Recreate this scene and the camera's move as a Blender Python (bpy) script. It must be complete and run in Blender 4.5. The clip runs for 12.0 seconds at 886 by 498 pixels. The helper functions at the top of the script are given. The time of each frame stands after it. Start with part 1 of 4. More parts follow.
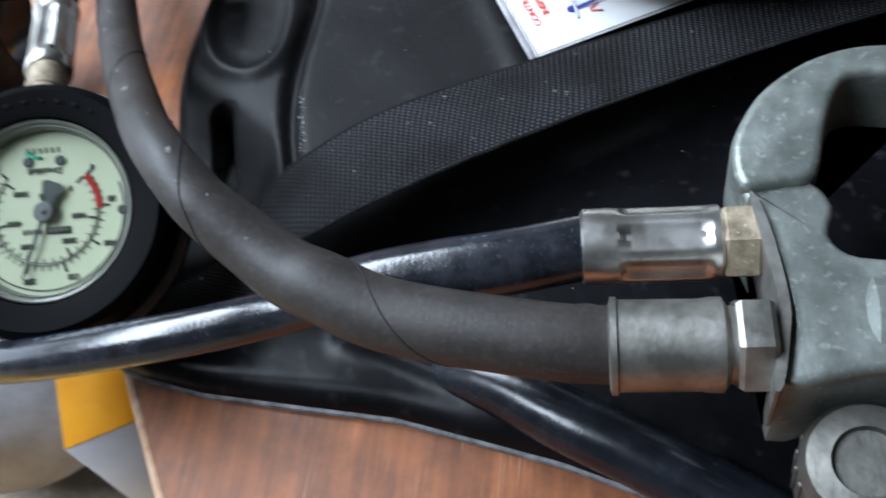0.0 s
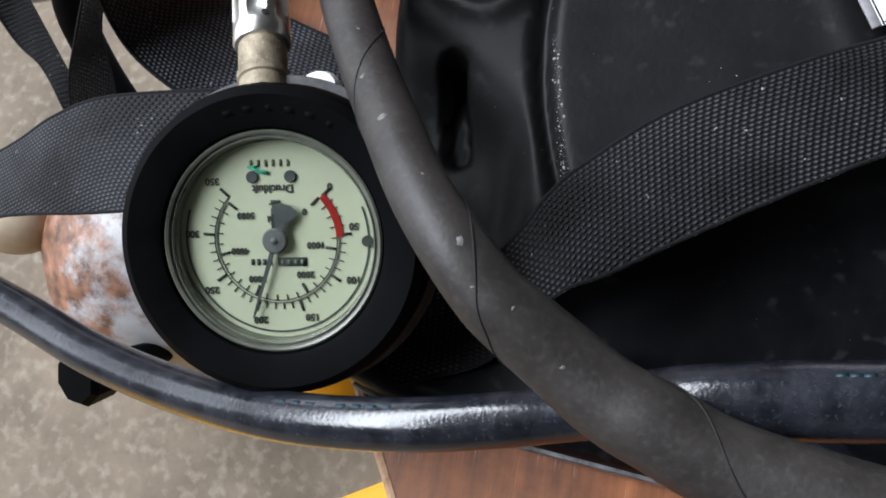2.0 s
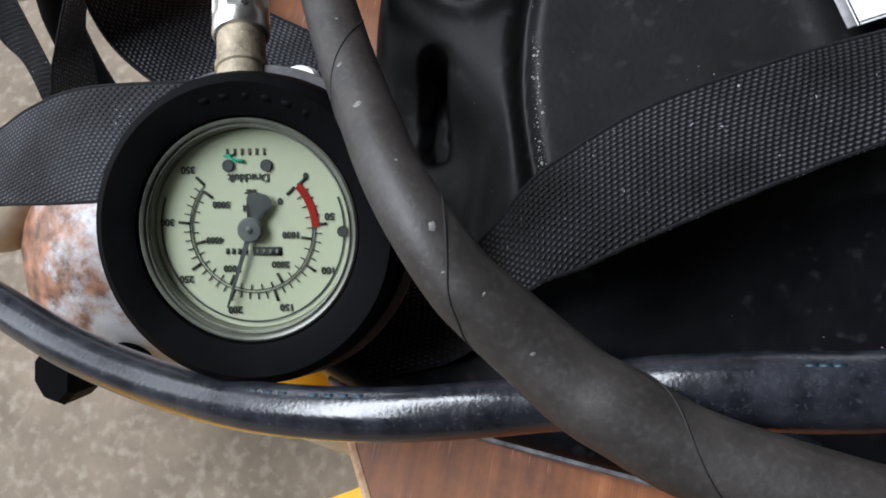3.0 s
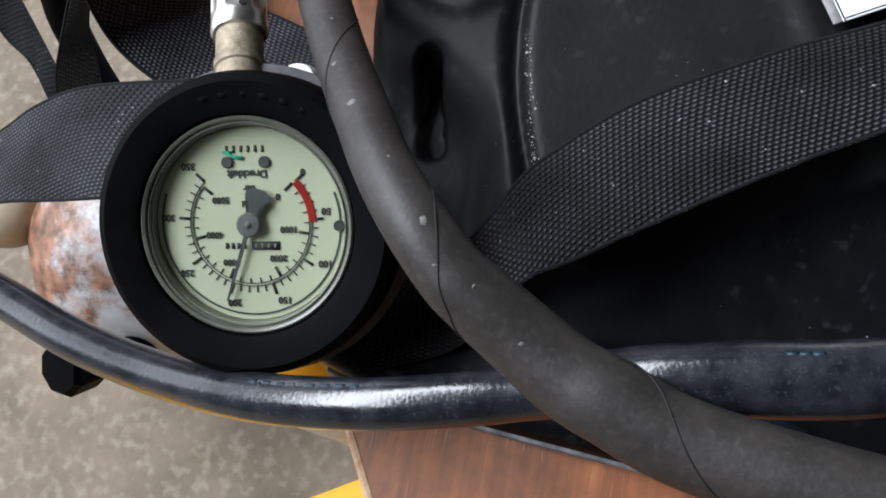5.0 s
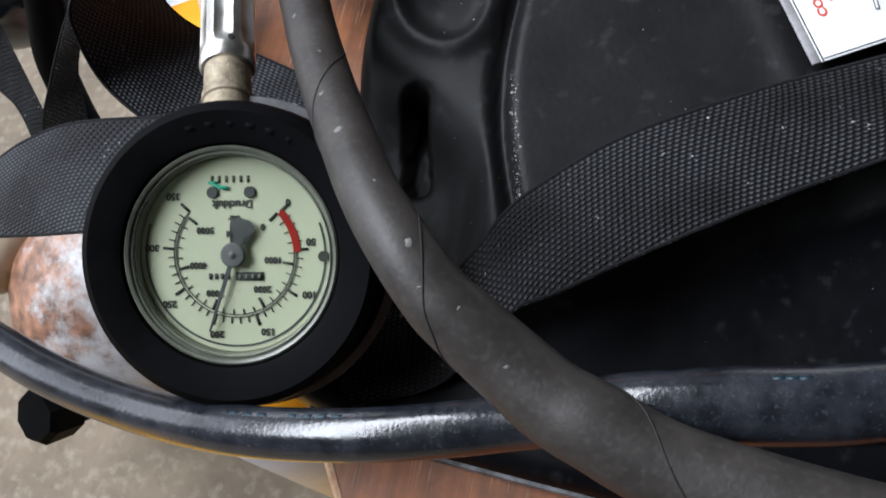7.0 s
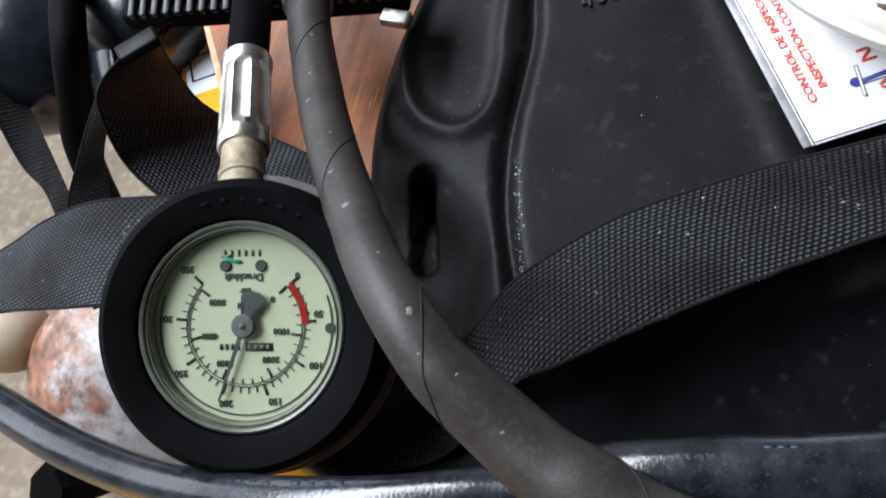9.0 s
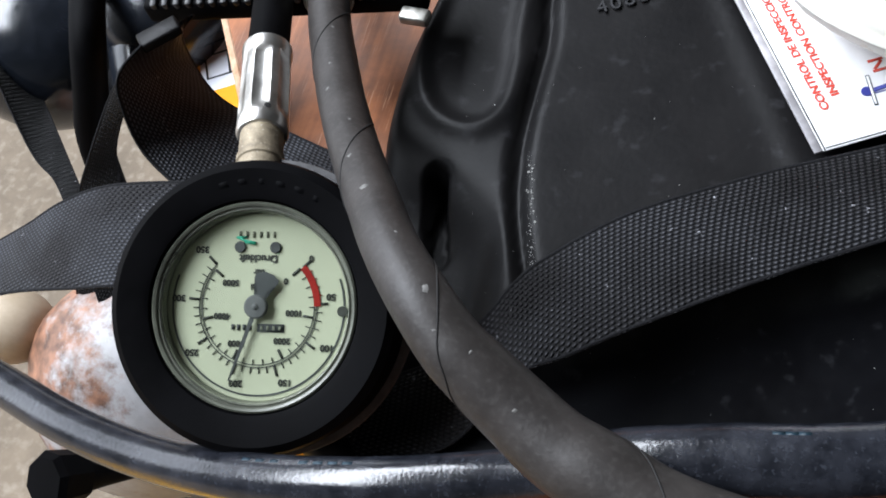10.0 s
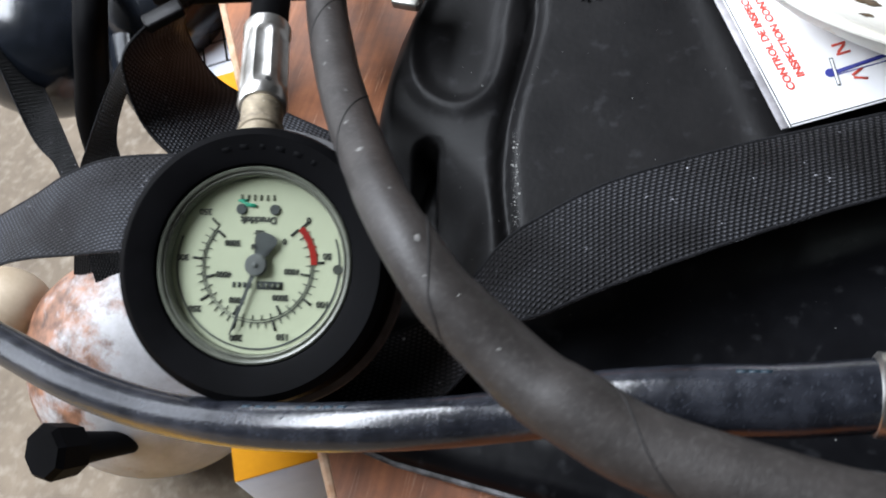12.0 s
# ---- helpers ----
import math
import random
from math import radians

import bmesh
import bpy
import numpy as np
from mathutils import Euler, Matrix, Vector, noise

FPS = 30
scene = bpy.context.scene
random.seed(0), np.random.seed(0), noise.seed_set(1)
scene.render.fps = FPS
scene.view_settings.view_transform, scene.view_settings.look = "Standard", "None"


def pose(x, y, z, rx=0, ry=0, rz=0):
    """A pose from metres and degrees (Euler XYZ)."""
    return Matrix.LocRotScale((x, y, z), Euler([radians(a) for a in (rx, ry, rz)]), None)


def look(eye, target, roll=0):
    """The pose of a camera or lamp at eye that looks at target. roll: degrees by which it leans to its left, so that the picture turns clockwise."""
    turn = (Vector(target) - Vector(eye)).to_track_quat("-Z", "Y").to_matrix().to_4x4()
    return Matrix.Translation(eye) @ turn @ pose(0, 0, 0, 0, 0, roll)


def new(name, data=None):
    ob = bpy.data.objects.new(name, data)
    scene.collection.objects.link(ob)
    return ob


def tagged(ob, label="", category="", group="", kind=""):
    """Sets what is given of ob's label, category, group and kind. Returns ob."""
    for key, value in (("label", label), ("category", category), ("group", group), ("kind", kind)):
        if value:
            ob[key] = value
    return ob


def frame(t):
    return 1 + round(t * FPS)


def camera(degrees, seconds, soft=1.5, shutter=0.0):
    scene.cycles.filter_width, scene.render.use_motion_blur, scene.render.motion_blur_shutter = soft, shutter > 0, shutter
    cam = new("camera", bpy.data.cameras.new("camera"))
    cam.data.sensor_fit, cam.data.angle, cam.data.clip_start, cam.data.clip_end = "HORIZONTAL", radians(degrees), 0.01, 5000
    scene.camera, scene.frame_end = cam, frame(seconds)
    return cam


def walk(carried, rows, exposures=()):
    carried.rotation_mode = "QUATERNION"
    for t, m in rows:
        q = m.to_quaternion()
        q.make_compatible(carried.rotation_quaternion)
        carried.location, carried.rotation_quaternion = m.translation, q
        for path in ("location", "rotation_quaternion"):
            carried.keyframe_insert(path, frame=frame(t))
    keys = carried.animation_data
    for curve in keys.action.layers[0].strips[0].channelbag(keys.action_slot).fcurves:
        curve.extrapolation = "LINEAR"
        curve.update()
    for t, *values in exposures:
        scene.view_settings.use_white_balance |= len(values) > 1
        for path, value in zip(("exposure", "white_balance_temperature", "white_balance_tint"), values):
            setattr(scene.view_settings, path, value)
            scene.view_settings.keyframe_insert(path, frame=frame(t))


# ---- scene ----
cam = camera(50.0, 12.0, soft=1.8, shutter=0.6)
PATH = [
    (0, (0.1382, -0.0589, 0.2707), (-0.1802, 0.7895, -1.0480), -16.7),
    (0.3, (0.1506, -0.0564, 0.2807), (-0.2817, 0.7810, -1.0123), -22.7),
    (0.5, (0.1287, -0.0395, 0.2943), (-0.2968, 0.7422, -1.0353), -23.8),
    (0.7, (0.0965, -0.0235, 0.2879), (-0.2536, 0.6874, -1.1021), -21.1),
    (0.9, (0.0790, -0.0024, 0.2842), (-0.3391, 0.5723, -1.1493), -29.8),
    (1, (0.0760, 0.0127, 0.2848), (-0.3466, 0.5269, -1.1702), -32.3),
    (1.5, (0.0705, 0.0325, 0.2766), (-0.3519, 0.4521, -1.2085), -36.7),
    (2, (0.0675, 0.0351, 0.2719), (-0.3650, 0.4398, -1.2144), -38.1),
    (2.5, (0.0697, 0.0299, 0.2688), (-0.3480, 0.4695, -1.2119), -34.2),
    (4.5, (0.0746, 0.0298, 0.2722), (-0.3529, 0.4348, -1.2155), -37.2),
    (5, (0.0764, 0.0287, 0.2738), (-0.3522, 0.4515, -1.2086), -36.2),
    (5.5, (0.0764, 0.0258, 0.2740), (-0.3492, 0.4507, -1.2087), -36.0),
    (6, (0.0744, 0.0200, 0.2721), (-0.3547, 0.4804, -1.1990), -33.5),
    (6.5, (0.0750, 0.0201, 0.2690), (-0.3306, 0.5266, -1.1935), -29.8),
    (8.5, (0.0842, 0.0144, 0.2753), (-0.3884, 0.6386, -1.1201), -27.9),
    (9, (0.0841, 0.0129, 0.2748), (-0.3785, 0.6835, -1.1022), -25.6),
    (9.5, (0.0838, 0.0095, 0.2764), (-0.3743, 0.7232, -1.0804), -23.6),
    (10, (0.0814, 0.0014, 0.2729), (-0.3796, 0.7142, -1.0834), -22.1),
    (10.5, (0.0809, 0.0021, 0.2714), (-0.3610, 0.7051, -1.0962), -21.4),
    (11, (0.0804, -0.0002, 0.2708), (-0.3646, 0.6950, -1.0998), -21.2),
    (11.5, (0.0820, 0.0003, 0.2709), (-0.3725, 0.6861, -1.1014), -22.0),
    (11.8, (0.0857, -0.0012, 0.2759), (-0.3689, 0.6793, -1.0983), -21.6),
    (11.9, (0.0899, -0.0092, 0.2778), (-0.3654, 0.6958, -1.0842), -21.4),
    (12, (0.0865, -0.0190, 0.2798), (-0.3530, 0.7210, -1.0690), -19.8),
]
walk(cam, [(t, look(eye, target, roll)) for t, eye, target, roll in PATH],
     [(0, 0.0, 5900, 6), (0.6, 0.02, 5900, 6), (1.0, -0.15, 6200, 10), (1.5, -0.22, 6450, 10), (6.7, -0.22, 6450, 10), (8.5, -0.13, 6450, 10), (12, 0.02, 6450, 10)])

# ---- light ----
world = bpy.data.worlds.new("overcast_sky")
scene.world = world
world.use_nodes = True
wn = world.node_tree
sky = wn.nodes.new("ShaderNodeTexSky")
sky.sky_type = "NISHITA"
sky.sun_disc = False
sky.sun_elevation = radians(52)
sky.sun_rotation = radians(150)
sky.air_density = 1.0
sky.dust_density = 5.0
wn.links.new(sky.outputs["Color"], wn.nodes["Background"].inputs["Color"])
wn.nodes["Background"].inputs["Strength"].default_value = 0.13

def opening_light(name, power, sx, sy, eye, target, colour):
    """An added area lamp standing in for sky light through an unseen opening."""
    ob = new(name, bpy.data.lights.new(name, "AREA"))
    ob.data.shape, ob.data.size, ob.data.size_y, ob.data.energy, ob.data.color = "RECTANGLE", sx, sy, power, colour
    ob.matrix_world = look(eye, target)
    return ob


# Neither opening is seen; both lamps are added and placed to suit the highlights.
opening_light("unseen_roof_light", 530, 1.8, 4.2, (-2.2, 0.8, 2.78), (-2.2, 0.8, 0), (0.865, 0.92, 1.0))
opening_light("unseen_door_light", 66, 3.0, 2.2, (-3.95, 0.6, 0.98), (0, 0.6, 0.98), (0.865, 0.92, 1.0))


# ---- materials ----
def mat(name, base, rough=0.6, metal=0.0, dark=None, scale=60.0, amount=0.5, bump=0.2, bump_scale=400.0,
        specks=None, speck_amount=0.62, speck_soft=0.08, coat=0.0, spec=0.5, bump_dist=0.0004):
    """Procedural surface: a base colour broken up at two scales, with optional light specks and a fine relief."""
    m = bpy.data.materials.new(name)
    m.use_nodes = True
    nt = m.node_tree
    b = nt.nodes["Principled BSDF"]
    b.inputs["Roughness"].default_value = rough
    b.inputs["Metallic"].default_value = metal
    b.inputs["Coat Weight"].default_value = coat
    b.inputs["Specular IOR Level"].default_value = spec
    tc = nt.nodes.new("ShaderNodeTexCoord")
    n1 = nt.nodes.new("ShaderNodeTexNoise")
    n1.inputs["Scale"].default_value = scale
    n1.inputs["Detail"].default_value = 8
    n1.inputs["Roughness"].default_value = 0.65
    nt.links.new(tc.outputs["Object"], n1.inputs["Vector"])
    r1 = nt.nodes.new("ShaderNodeValToRGB")
    r1.color_ramp.elements[0].position = 0.5 - 0.25 * amount
    r1.color_ramp.elements[1].position = 0.5 + 0.25 * amount
    d = dark or tuple(c * 0.55 for c in base)
    r1.color_ramp.elements[0].color = (*d, 1)
    r1.color_ramp.elements[1].color = (*base, 1)
    nt.links.new(n1.outputs["Fac"], r1.inputs["Fac"])
    colour = r1.outputs["Color"]
    if specks:
        n3 = nt.nodes.new("ShaderNodeTexNoise")
        n3.inputs["Scale"].default_value = scale * 7
        n3.inputs["Detail"].default_value = 6
        nt.links.new(tc.outputs["Object"], n3.inputs["Vector"])
        r3 = nt.nodes.new("ShaderNodeValToRGB")
        r3.color_ramp.elements[0].position = speck_amount
        r3.color_ramp.elements[1].position = speck_amount + speck_soft
        nt.links.new(n3.outputs["Fac"], r3.inputs["Fac"])
        mx = nt.nodes.new("ShaderNodeMix")
        mx.data_type = "RGBA"
        mx.inputs["B"].default_value = (*specks, 1)
        nt.links.new(r3.outputs["Color"], mx.inputs["Factor"])
        nt.links.new(colour, mx.inputs["A"])
        colour = mx.outputs["Result"]
    nt.links.new(colour, b.inputs["Base Color"])
    n2 = nt.nodes.new("ShaderNodeTexNoise")
    n2.inputs["Scale"].default_value = bump_scale
    n2.inputs["Detail"].default_value = 6
    nt.links.new(tc.outputs["Object"], n2.inputs["Vector"])
    bp = nt.nodes.new("ShaderNodeBump")
    bp.inputs["Strength"].default_value = bump
    bp.inputs["Distance"].default_value = bump_dist
    nt.links.new(n2.outputs["Fac"], bp.inputs["Height"])
    nt.links.new(bp.outputs["Normal"], b.inputs["Normal"])
    mr = nt.nodes.new("ShaderNodeMapRange")
    mr.inputs["To Min"].default_value = max(0.02, rough - 0.12)
    mr.inputs["To Max"].default_value = min(1.0, rough + 0.12)
    nt.links.new(n1.outputs["Fac"], mr.inputs["Value"])
    nt.links.new(mr.outputs["Result"], b.inputs["Roughness"])
    return m


def webbing(name, base, light):
    """Woven nylon: rows of small raised threads laid out along the strap's own length and width in millimetres."""
    m = mat(name, base, 0.62, spec=0.2)
    nt = m.node_tree
    b = nt.nodes["Principled BSDF"]
    uv = nt.nodes.new("ShaderNodeUVMap")
    sp = nt.nodes.new("ShaderNodeSeparateXYZ")
    nt.links.new(uv.outputs["UV"], sp.inputs[0])

    def wave(a, freq, add=None):
        k = nt.nodes.new("ShaderNodeMath")
        k.operation = "MULTIPLY_ADD"
        nt.links.new(a, k.inputs[0])
        k.inputs[1].default_value = freq
        k.inputs[2].default_value = 0.0
        if add is not None:
            nt.links.new(add, k.inputs[2])
        s = nt.nodes.new("ShaderNodeMath")
        s.operation = "SINE"
        nt.links.new(k.outputs[0], s.inputs[0])
        return s.outputs[0]

    def mul(a, c, op="MULTIPLY"):
        k = nt.nodes.new("ShaderNodeMath")
        k.operation = op
        nt.links.new(a, k.inputs[0])
        if isinstance(c, (int, float)):
            k.inputs[1].default_value = c
        else:
            nt.links.new(c, k.inputs[1])
        return k.outputs[0]

    u, v = sp.outputs[0], sp.outputs[1]
    # offset every other row by half a stitch
    row = mul(wave(v, 2 * math.pi / 2.6), 40.0)
    cl = nt.nodes.new("ShaderNodeClamp")
    cl.inputs["Min"].default_value = -1.57
    cl.inputs["Max"].default_value = 1.57
    nt.links.new(row, cl.inputs["Value"])
    a = wave(u, 2 * math.pi / 2.0, cl.outputs[0])
    c = mul(wave(v, 2 * math.pi / 2.6), 1.0)
    cc = mul(c, c)
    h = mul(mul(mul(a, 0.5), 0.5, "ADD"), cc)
    bp = nt.nodes.new("ShaderNodeBump")
    bp.inputs["Strength"].default_value = 0.9
    bp.inputs["Distance"].default_value = 0.0009
    nt.links.new(h, bp.inputs["Height"])
    nt.links.new(bp.outputs["Normal"], b.inputs["Normal"])
    # Thread tops pale, gaps near black: the weave's own shade put into colour.
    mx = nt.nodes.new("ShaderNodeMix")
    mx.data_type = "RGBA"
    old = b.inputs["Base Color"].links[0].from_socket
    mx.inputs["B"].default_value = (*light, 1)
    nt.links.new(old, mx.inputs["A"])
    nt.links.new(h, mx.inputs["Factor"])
    # pale dust caught in the weave
    tc = nt.nodes.new("ShaderNodeTexCoord")
    n = nt.nodes.new("ShaderNodeTexNoise")
    n.inputs["Scale"].default_value = 420
    n.inputs["Detail"].default_value = 4
    nt.links.new(tc.outputs["Object"], n.inputs["Vector"])
    r = nt.nodes.new("ShaderNodeValToRGB")
    r.color_ramp.elements[0].position = 0.70
    r.color_ramp.elements[1].position = 0.76
    nt.links.new(n.outputs["Fac"], r.inputs["Fac"])
    m2 = nt.nodes.new("ShaderNodeMix")
    m2.data_type = "RGBA"
    m2.inputs["B"].default_value = (0.35, 0.35, 0.38, 1)
    nt.links.new(r.outputs["Color"], m2.inputs["Factor"])
    # broad dark soiling
    n3 = nt.nodes.new("ShaderNodeTexNoise")
    n3.inputs["Scale"].default_value = 26
    n3.inputs["Detail"].default_value = 5
    nt.links.new(tc.outputs["Object"], n3.inputs["Vector"])
    r3 = nt.nodes.new("ShaderNodeValToRGB")
    r3.color_ramp.elements[0].position = 0.40
    r3.color_ramp.elements[0].color = (0.3, 0.27, 0.27, 1)
    r3.color_ramp.elements[1].position = 0.58
    nt.links.new(n3.outputs["Fac"], r3.inputs["Fac"])
    soil = nt.nodes.new("ShaderNodeMix")
    soil.data_type = "RGBA"
    soil.blend_type = "MULTIPLY"
    soil.inputs["Factor"].default_value = 1.0
    nt.links.new(mx.outputs["Result"], soil.inputs["A"])
    nt.links.new(r3.outputs["Color"], soil.inputs["B"])
    nt.links.new(soil.outputs["Result"], m2.inputs["A"])
    nt.links.new(m2.outputs["Result"], b.inputs["Base Color"])
    return m


def wood_material():
    """Red-brown varnished board with long grain, darker streaks and pale scratches."""
    m = mat("varnished_wood", (0.40, 0.145, 0.052), 0.5, dark=(0.115, 0.040, 0.015), scale=34, amount=0.9, bump=0.12, bump_scale=300, spec=0.25)
    nt = m.node_tree
    b = nt.nodes["Principled BSDF"]
    tc = nt.nodes.new("ShaderNodeTexCoord")
    mp = nt.nodes.new("ShaderNodeMapping")
    mp.inputs["Scale"].default_value = (230, 12, 230)
    nt.links.new(tc.outputs["Object"], mp.inputs["Vector"])
    n = nt.nodes.new("ShaderNodeTexNoise")
    n.inputs["Scale"].default_value = 1.0
    n.inputs["Detail"].default_value = 9
    nt.links.new(mp.outputs["Vector"], n.inputs["Vector"])
    r = nt.nodes.new("ShaderNodeValToRGB")
    r.color_ramp.elements[0].position = 0.35
    r.color_ramp.elements[0].color = (0.55, 0.5, 0.5, 1)
    r.color_ramp.elements[1].position = 0.65
    r.color_ramp.elements[1].color = (1.05, 1, 1, 1)
    nt.links.new(n.outputs["Fac"], r.inputs["Fac"])
    mx = nt.nodes.new("ShaderNodeMix")
    mx.data_type = "RGBA"
    mx.blend_type = "MULTIPLY"
    mx.inputs["Factor"].default_value = 0.8
    nt.links.new(b.inputs["Base Color"].links[0].from_socket, mx.inputs["A"])
    nt.links.new(r.outputs["Color"], mx.inputs["B"])
    # scratches: long thin streaks in two directions
    lines = []
    for turn in (0.75, -0.7, 1.9):
        mp2 = nt.nodes.new("ShaderNodeMapping")
        mp2.inputs["Rotation"].default_value = (0, 0, turn)
        mp2.inputs["Scale"].default_value = (1500, 22, 1)
        nt.links.new(tc.outputs["Object"], mp2.inputs["Vector"])
        vo = nt.nodes.new("ShaderNodeTexNoise")
        vo.inputs["Scale"].default_value = 1.0
        vo.inputs["Detail"].default_value = 3
        nt.links.new(mp2.outputs["Vector"], vo.inputs["Vector"])
        r2 = nt.nodes.new("ShaderNodeValToRGB")
        r2.color_ramp.elements[0].position = 0.62
        r2.color_ramp.elements[1].position = 0.70
        nt.links.new(vo.outputs["Fac"], r2.inputs["Fac"])
        lines.append(r2)
    both = nt.nodes.new("ShaderNodeMath")
    both.operation = "MAXIMUM"
    nt.links.new(lines[0].outputs["Color"], both.inputs[0])
    third = nt.nodes.new("ShaderNodeMath")
    third.operation = "MAXIMUM"
    nt.links.new(lines[1].outputs["Color"], third.inputs[0])
    nt.links.new(lines[2].outputs["Color"], third.inputs[1])
    nt.links.new(third.outputs[0], both.inputs[1])
    n4 = nt.nodes.new("ShaderNodeTexNoise")
    n4.inputs["Scale"].default_value = 55
    n4.inputs["Detail"].default_value = 5
    nt.links.new(tc.outputs["Object"], n4.inputs["Vector"])
    r4 = nt.nodes.new("ShaderNodeValToRGB")
    r4.color_ramp.elements[0].position = 0.47
    r4.color_ramp.elements[1].position = 0.66
    nt.links.new(n4.outputs["Fac"], r4.inputs["Fac"])
    k = nt.nodes.new("ShaderNodeMath")
    k.operation = "MULTIPLY"
    nt.links.new(both.outputs[0], k.inputs[0])
    nt.links.new(r4.outputs["Color"], k.inputs[1])
    m2 = nt.nodes.new("ShaderNodeMix")
    m2.data_type = "RGBA"
    m2.inputs["B"].default_value = (0.46, 0.25, 0.15, 1)
    nt.links.new(k.outputs[0], m2.inputs["Factor"])
    nt.links.new(mx.outputs["Result"], m2.inputs["A"])
    nt.links.new(m2.outputs["Result"], b.inputs["Base Color"])
    return m


def rusty_paint():
    """White-grey tank paint worn through to brown rust in large patches."""
    m = mat("rusty_tank_paint", (0.56, 0.56, 0.575), 0.5, dark=(0.27, 0.255, 0.25), scale=38, amount=1.0, bump=0.25, bump_scale=220)
    nt = m.node_tree
    b = nt.nodes["Principled BSDF"]
    tc = nt.nodes.new("ShaderNodeTexCoord")
    gr = nt.nodes.new("ShaderNodeVectorMath")
    gr.operation = "DISTANCE"
    gr.inputs[1].default_value = (-0.232, 0.123, -0.122)
    nt.links.new(tc.outputs["Object"], gr.inputs[0])
    n = nt.nodes.new("ShaderNodeTexNoise")
    n.inputs["Scale"].default_value = 55
    n.inputs["Detail"].default_value = 9
    n.inputs["Roughness"].default_value = 0.7
    nt.links.new(tc.outputs["Object"], n.inputs["Vector"])
    k = nt.nodes.new("ShaderNodeMath")
    k.operation = "MULTIPLY_ADD"
    k.inputs[1].default_value = -6.8
    nt.links.new(gr.outputs["Value"], k.inputs[0])
    nt.links.new(n.outputs["Fac"], k.inputs[2])
    r = nt.nodes.new("ShaderNodeValToRGB")
    r.color_ramp.elements[0].position = 0.06
    r.color_ramp.elements[1].position = 0.24
    nt.links.new(k.outputs[0], r.inputs["Fac"])
    rc = nt.nodes.new("ShaderNodeValToRGB")
    rc.color_ramp.elements[0].position = 0.35
    rc.color_ramp.elements[0].color = (0.09, 0.045, 0.028, 1)
    rc.color_ramp.elements[1].position = 0.7
    rc.color_ramp.elements[1].color = (0.36, 0.17, 0.1, 1)
    n5 = nt.nodes.new("ShaderNodeTexNoise")
    n5.inputs["Scale"].default_value = 130
    n5.inputs["Detail"].default_value = 6
    nt.links.new(tc.outputs["Object"], n5.inputs["Vector"])
    nt.links.new(n5.outputs["Fac"], rc.inputs["Fac"])
    mx = nt.nodes.new("ShaderNodeMix")
    mx.data_type = "RGBA"
    nt.links.new(r.outputs["Color"], mx.inputs["Factor"])
    nt.links.new(b.inputs["Base Color"].links[0].from_socket, mx.inputs["A"])
    nt.links.new(rc.outputs["Color"], mx.inputs["B"])
    nt.links.new(mx.outputs["Result"], b.inputs["Base Color"])
    return m


CONCRETE = mat("stained_concrete", (0.225, 0.178, 0.128), 0.85, dark=(0.10, 0.075, 0.05), scale=20, amount=0.9, bump=0.5, bump_scale=180,
               specks=(0.33, 0.285, 0.225), speck_amount=0.50, speck_soft=0.45, bump_dist=0.001)
WOOD = wood_material()
WOOD_EDGE = mat("worn_wood_edge", (0.62, 0.42, 0.28), 0.7, dark=(0.4, 0.2, 0.1), scale=120, bump=0.4)
PLASTIC = mat("scuffed_black_plastic", (0.0118, 0.0112, 0.0115), 0.44, dark=(0.0045, 0.0045, 0.005), scale=22, amount=1.0, spec=0.12, bump=0.22, bump_scale=420,
              specks=(0.034, 0.034, 0.037), speck_amount=0.60, speck_soft=0.3)
# Glossy black, set darker than the shell: the recess's shade in the colour.
TRAY = mat("glossy_shaded_black_tray", (0.0062, 0.0066, 0.0082), 0.34, dark=(0.002, 0.002, 0.0026), scale=26, amount=1.0, spec=0.15, bump=0.3, bump_scale=90,
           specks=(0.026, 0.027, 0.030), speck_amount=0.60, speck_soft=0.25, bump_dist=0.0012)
LIP = mat("worn_grey_lit_edge", (0.22, 0.22, 0.23), 0.6, dark=(0.06, 0.06, 0.06), scale=150)
RUBBER = mat("matt_black_rubber", (0.0030, 0.0030, 0.0036), 0.58, scale=60, bump=0.12, bump_scale=700, spec=0.035)
HOSE = mat("grey_hose_rubber", (0.044, 0.038, 0.035), 0.52, dark=(0.017, 0.0148, 0.0138), spec=0.4, scale=85, amount=1.1, bump=0.22, bump_scale=900,
           specks=(0.056, 0.051, 0.048), speck_amount=0.5, speck_soft=0.4)
SEAM = mat("dark_seam", (0.012, 0.011, 0.011), 0.8)
SHINY_HOSE = mat("shiny_blue_black_hose", (0.022, 0.024, 0.031), 0.2, spec=0.75, dark=(0.007, 0.008, 0.011), scale=130, bump=0.28, bump_scale=950,
                 specks=(0.045, 0.05, 0.062), speck_amount=0.58, speck_soft=0.25, bump_dist=0.0003)
CHROME = mat("scuffed_chrome", (0.88, 0.87, 0.84), 0.33, 1.0, dark=(0.6, 0.58, 0.54), scale=90, bump=0.06)
STEEL = mat("dull_steel", (0.42, 0.41, 0.38), 0.42, 0.9, dark=(0.24, 0.235, 0.21), scale=80, bump=0.25)
GRIMY = mat("grimy_steel", (0.2, 0.195, 0.175), 0.5, 0.8, dark=(0.08, 0.078, 0.07), scale=90, amount=0.9, bump=0.4)
BRASS = mat("grimy_brass", (0.46, 0.385, 0.27), 0.58, 0.35, dark=(0.10, 0.075, 0.05), scale=170, amount=0.9, bump=0.6, bump_scale=500, specks=(0.55, 0.5, 0.41), speck_amount=0.62)
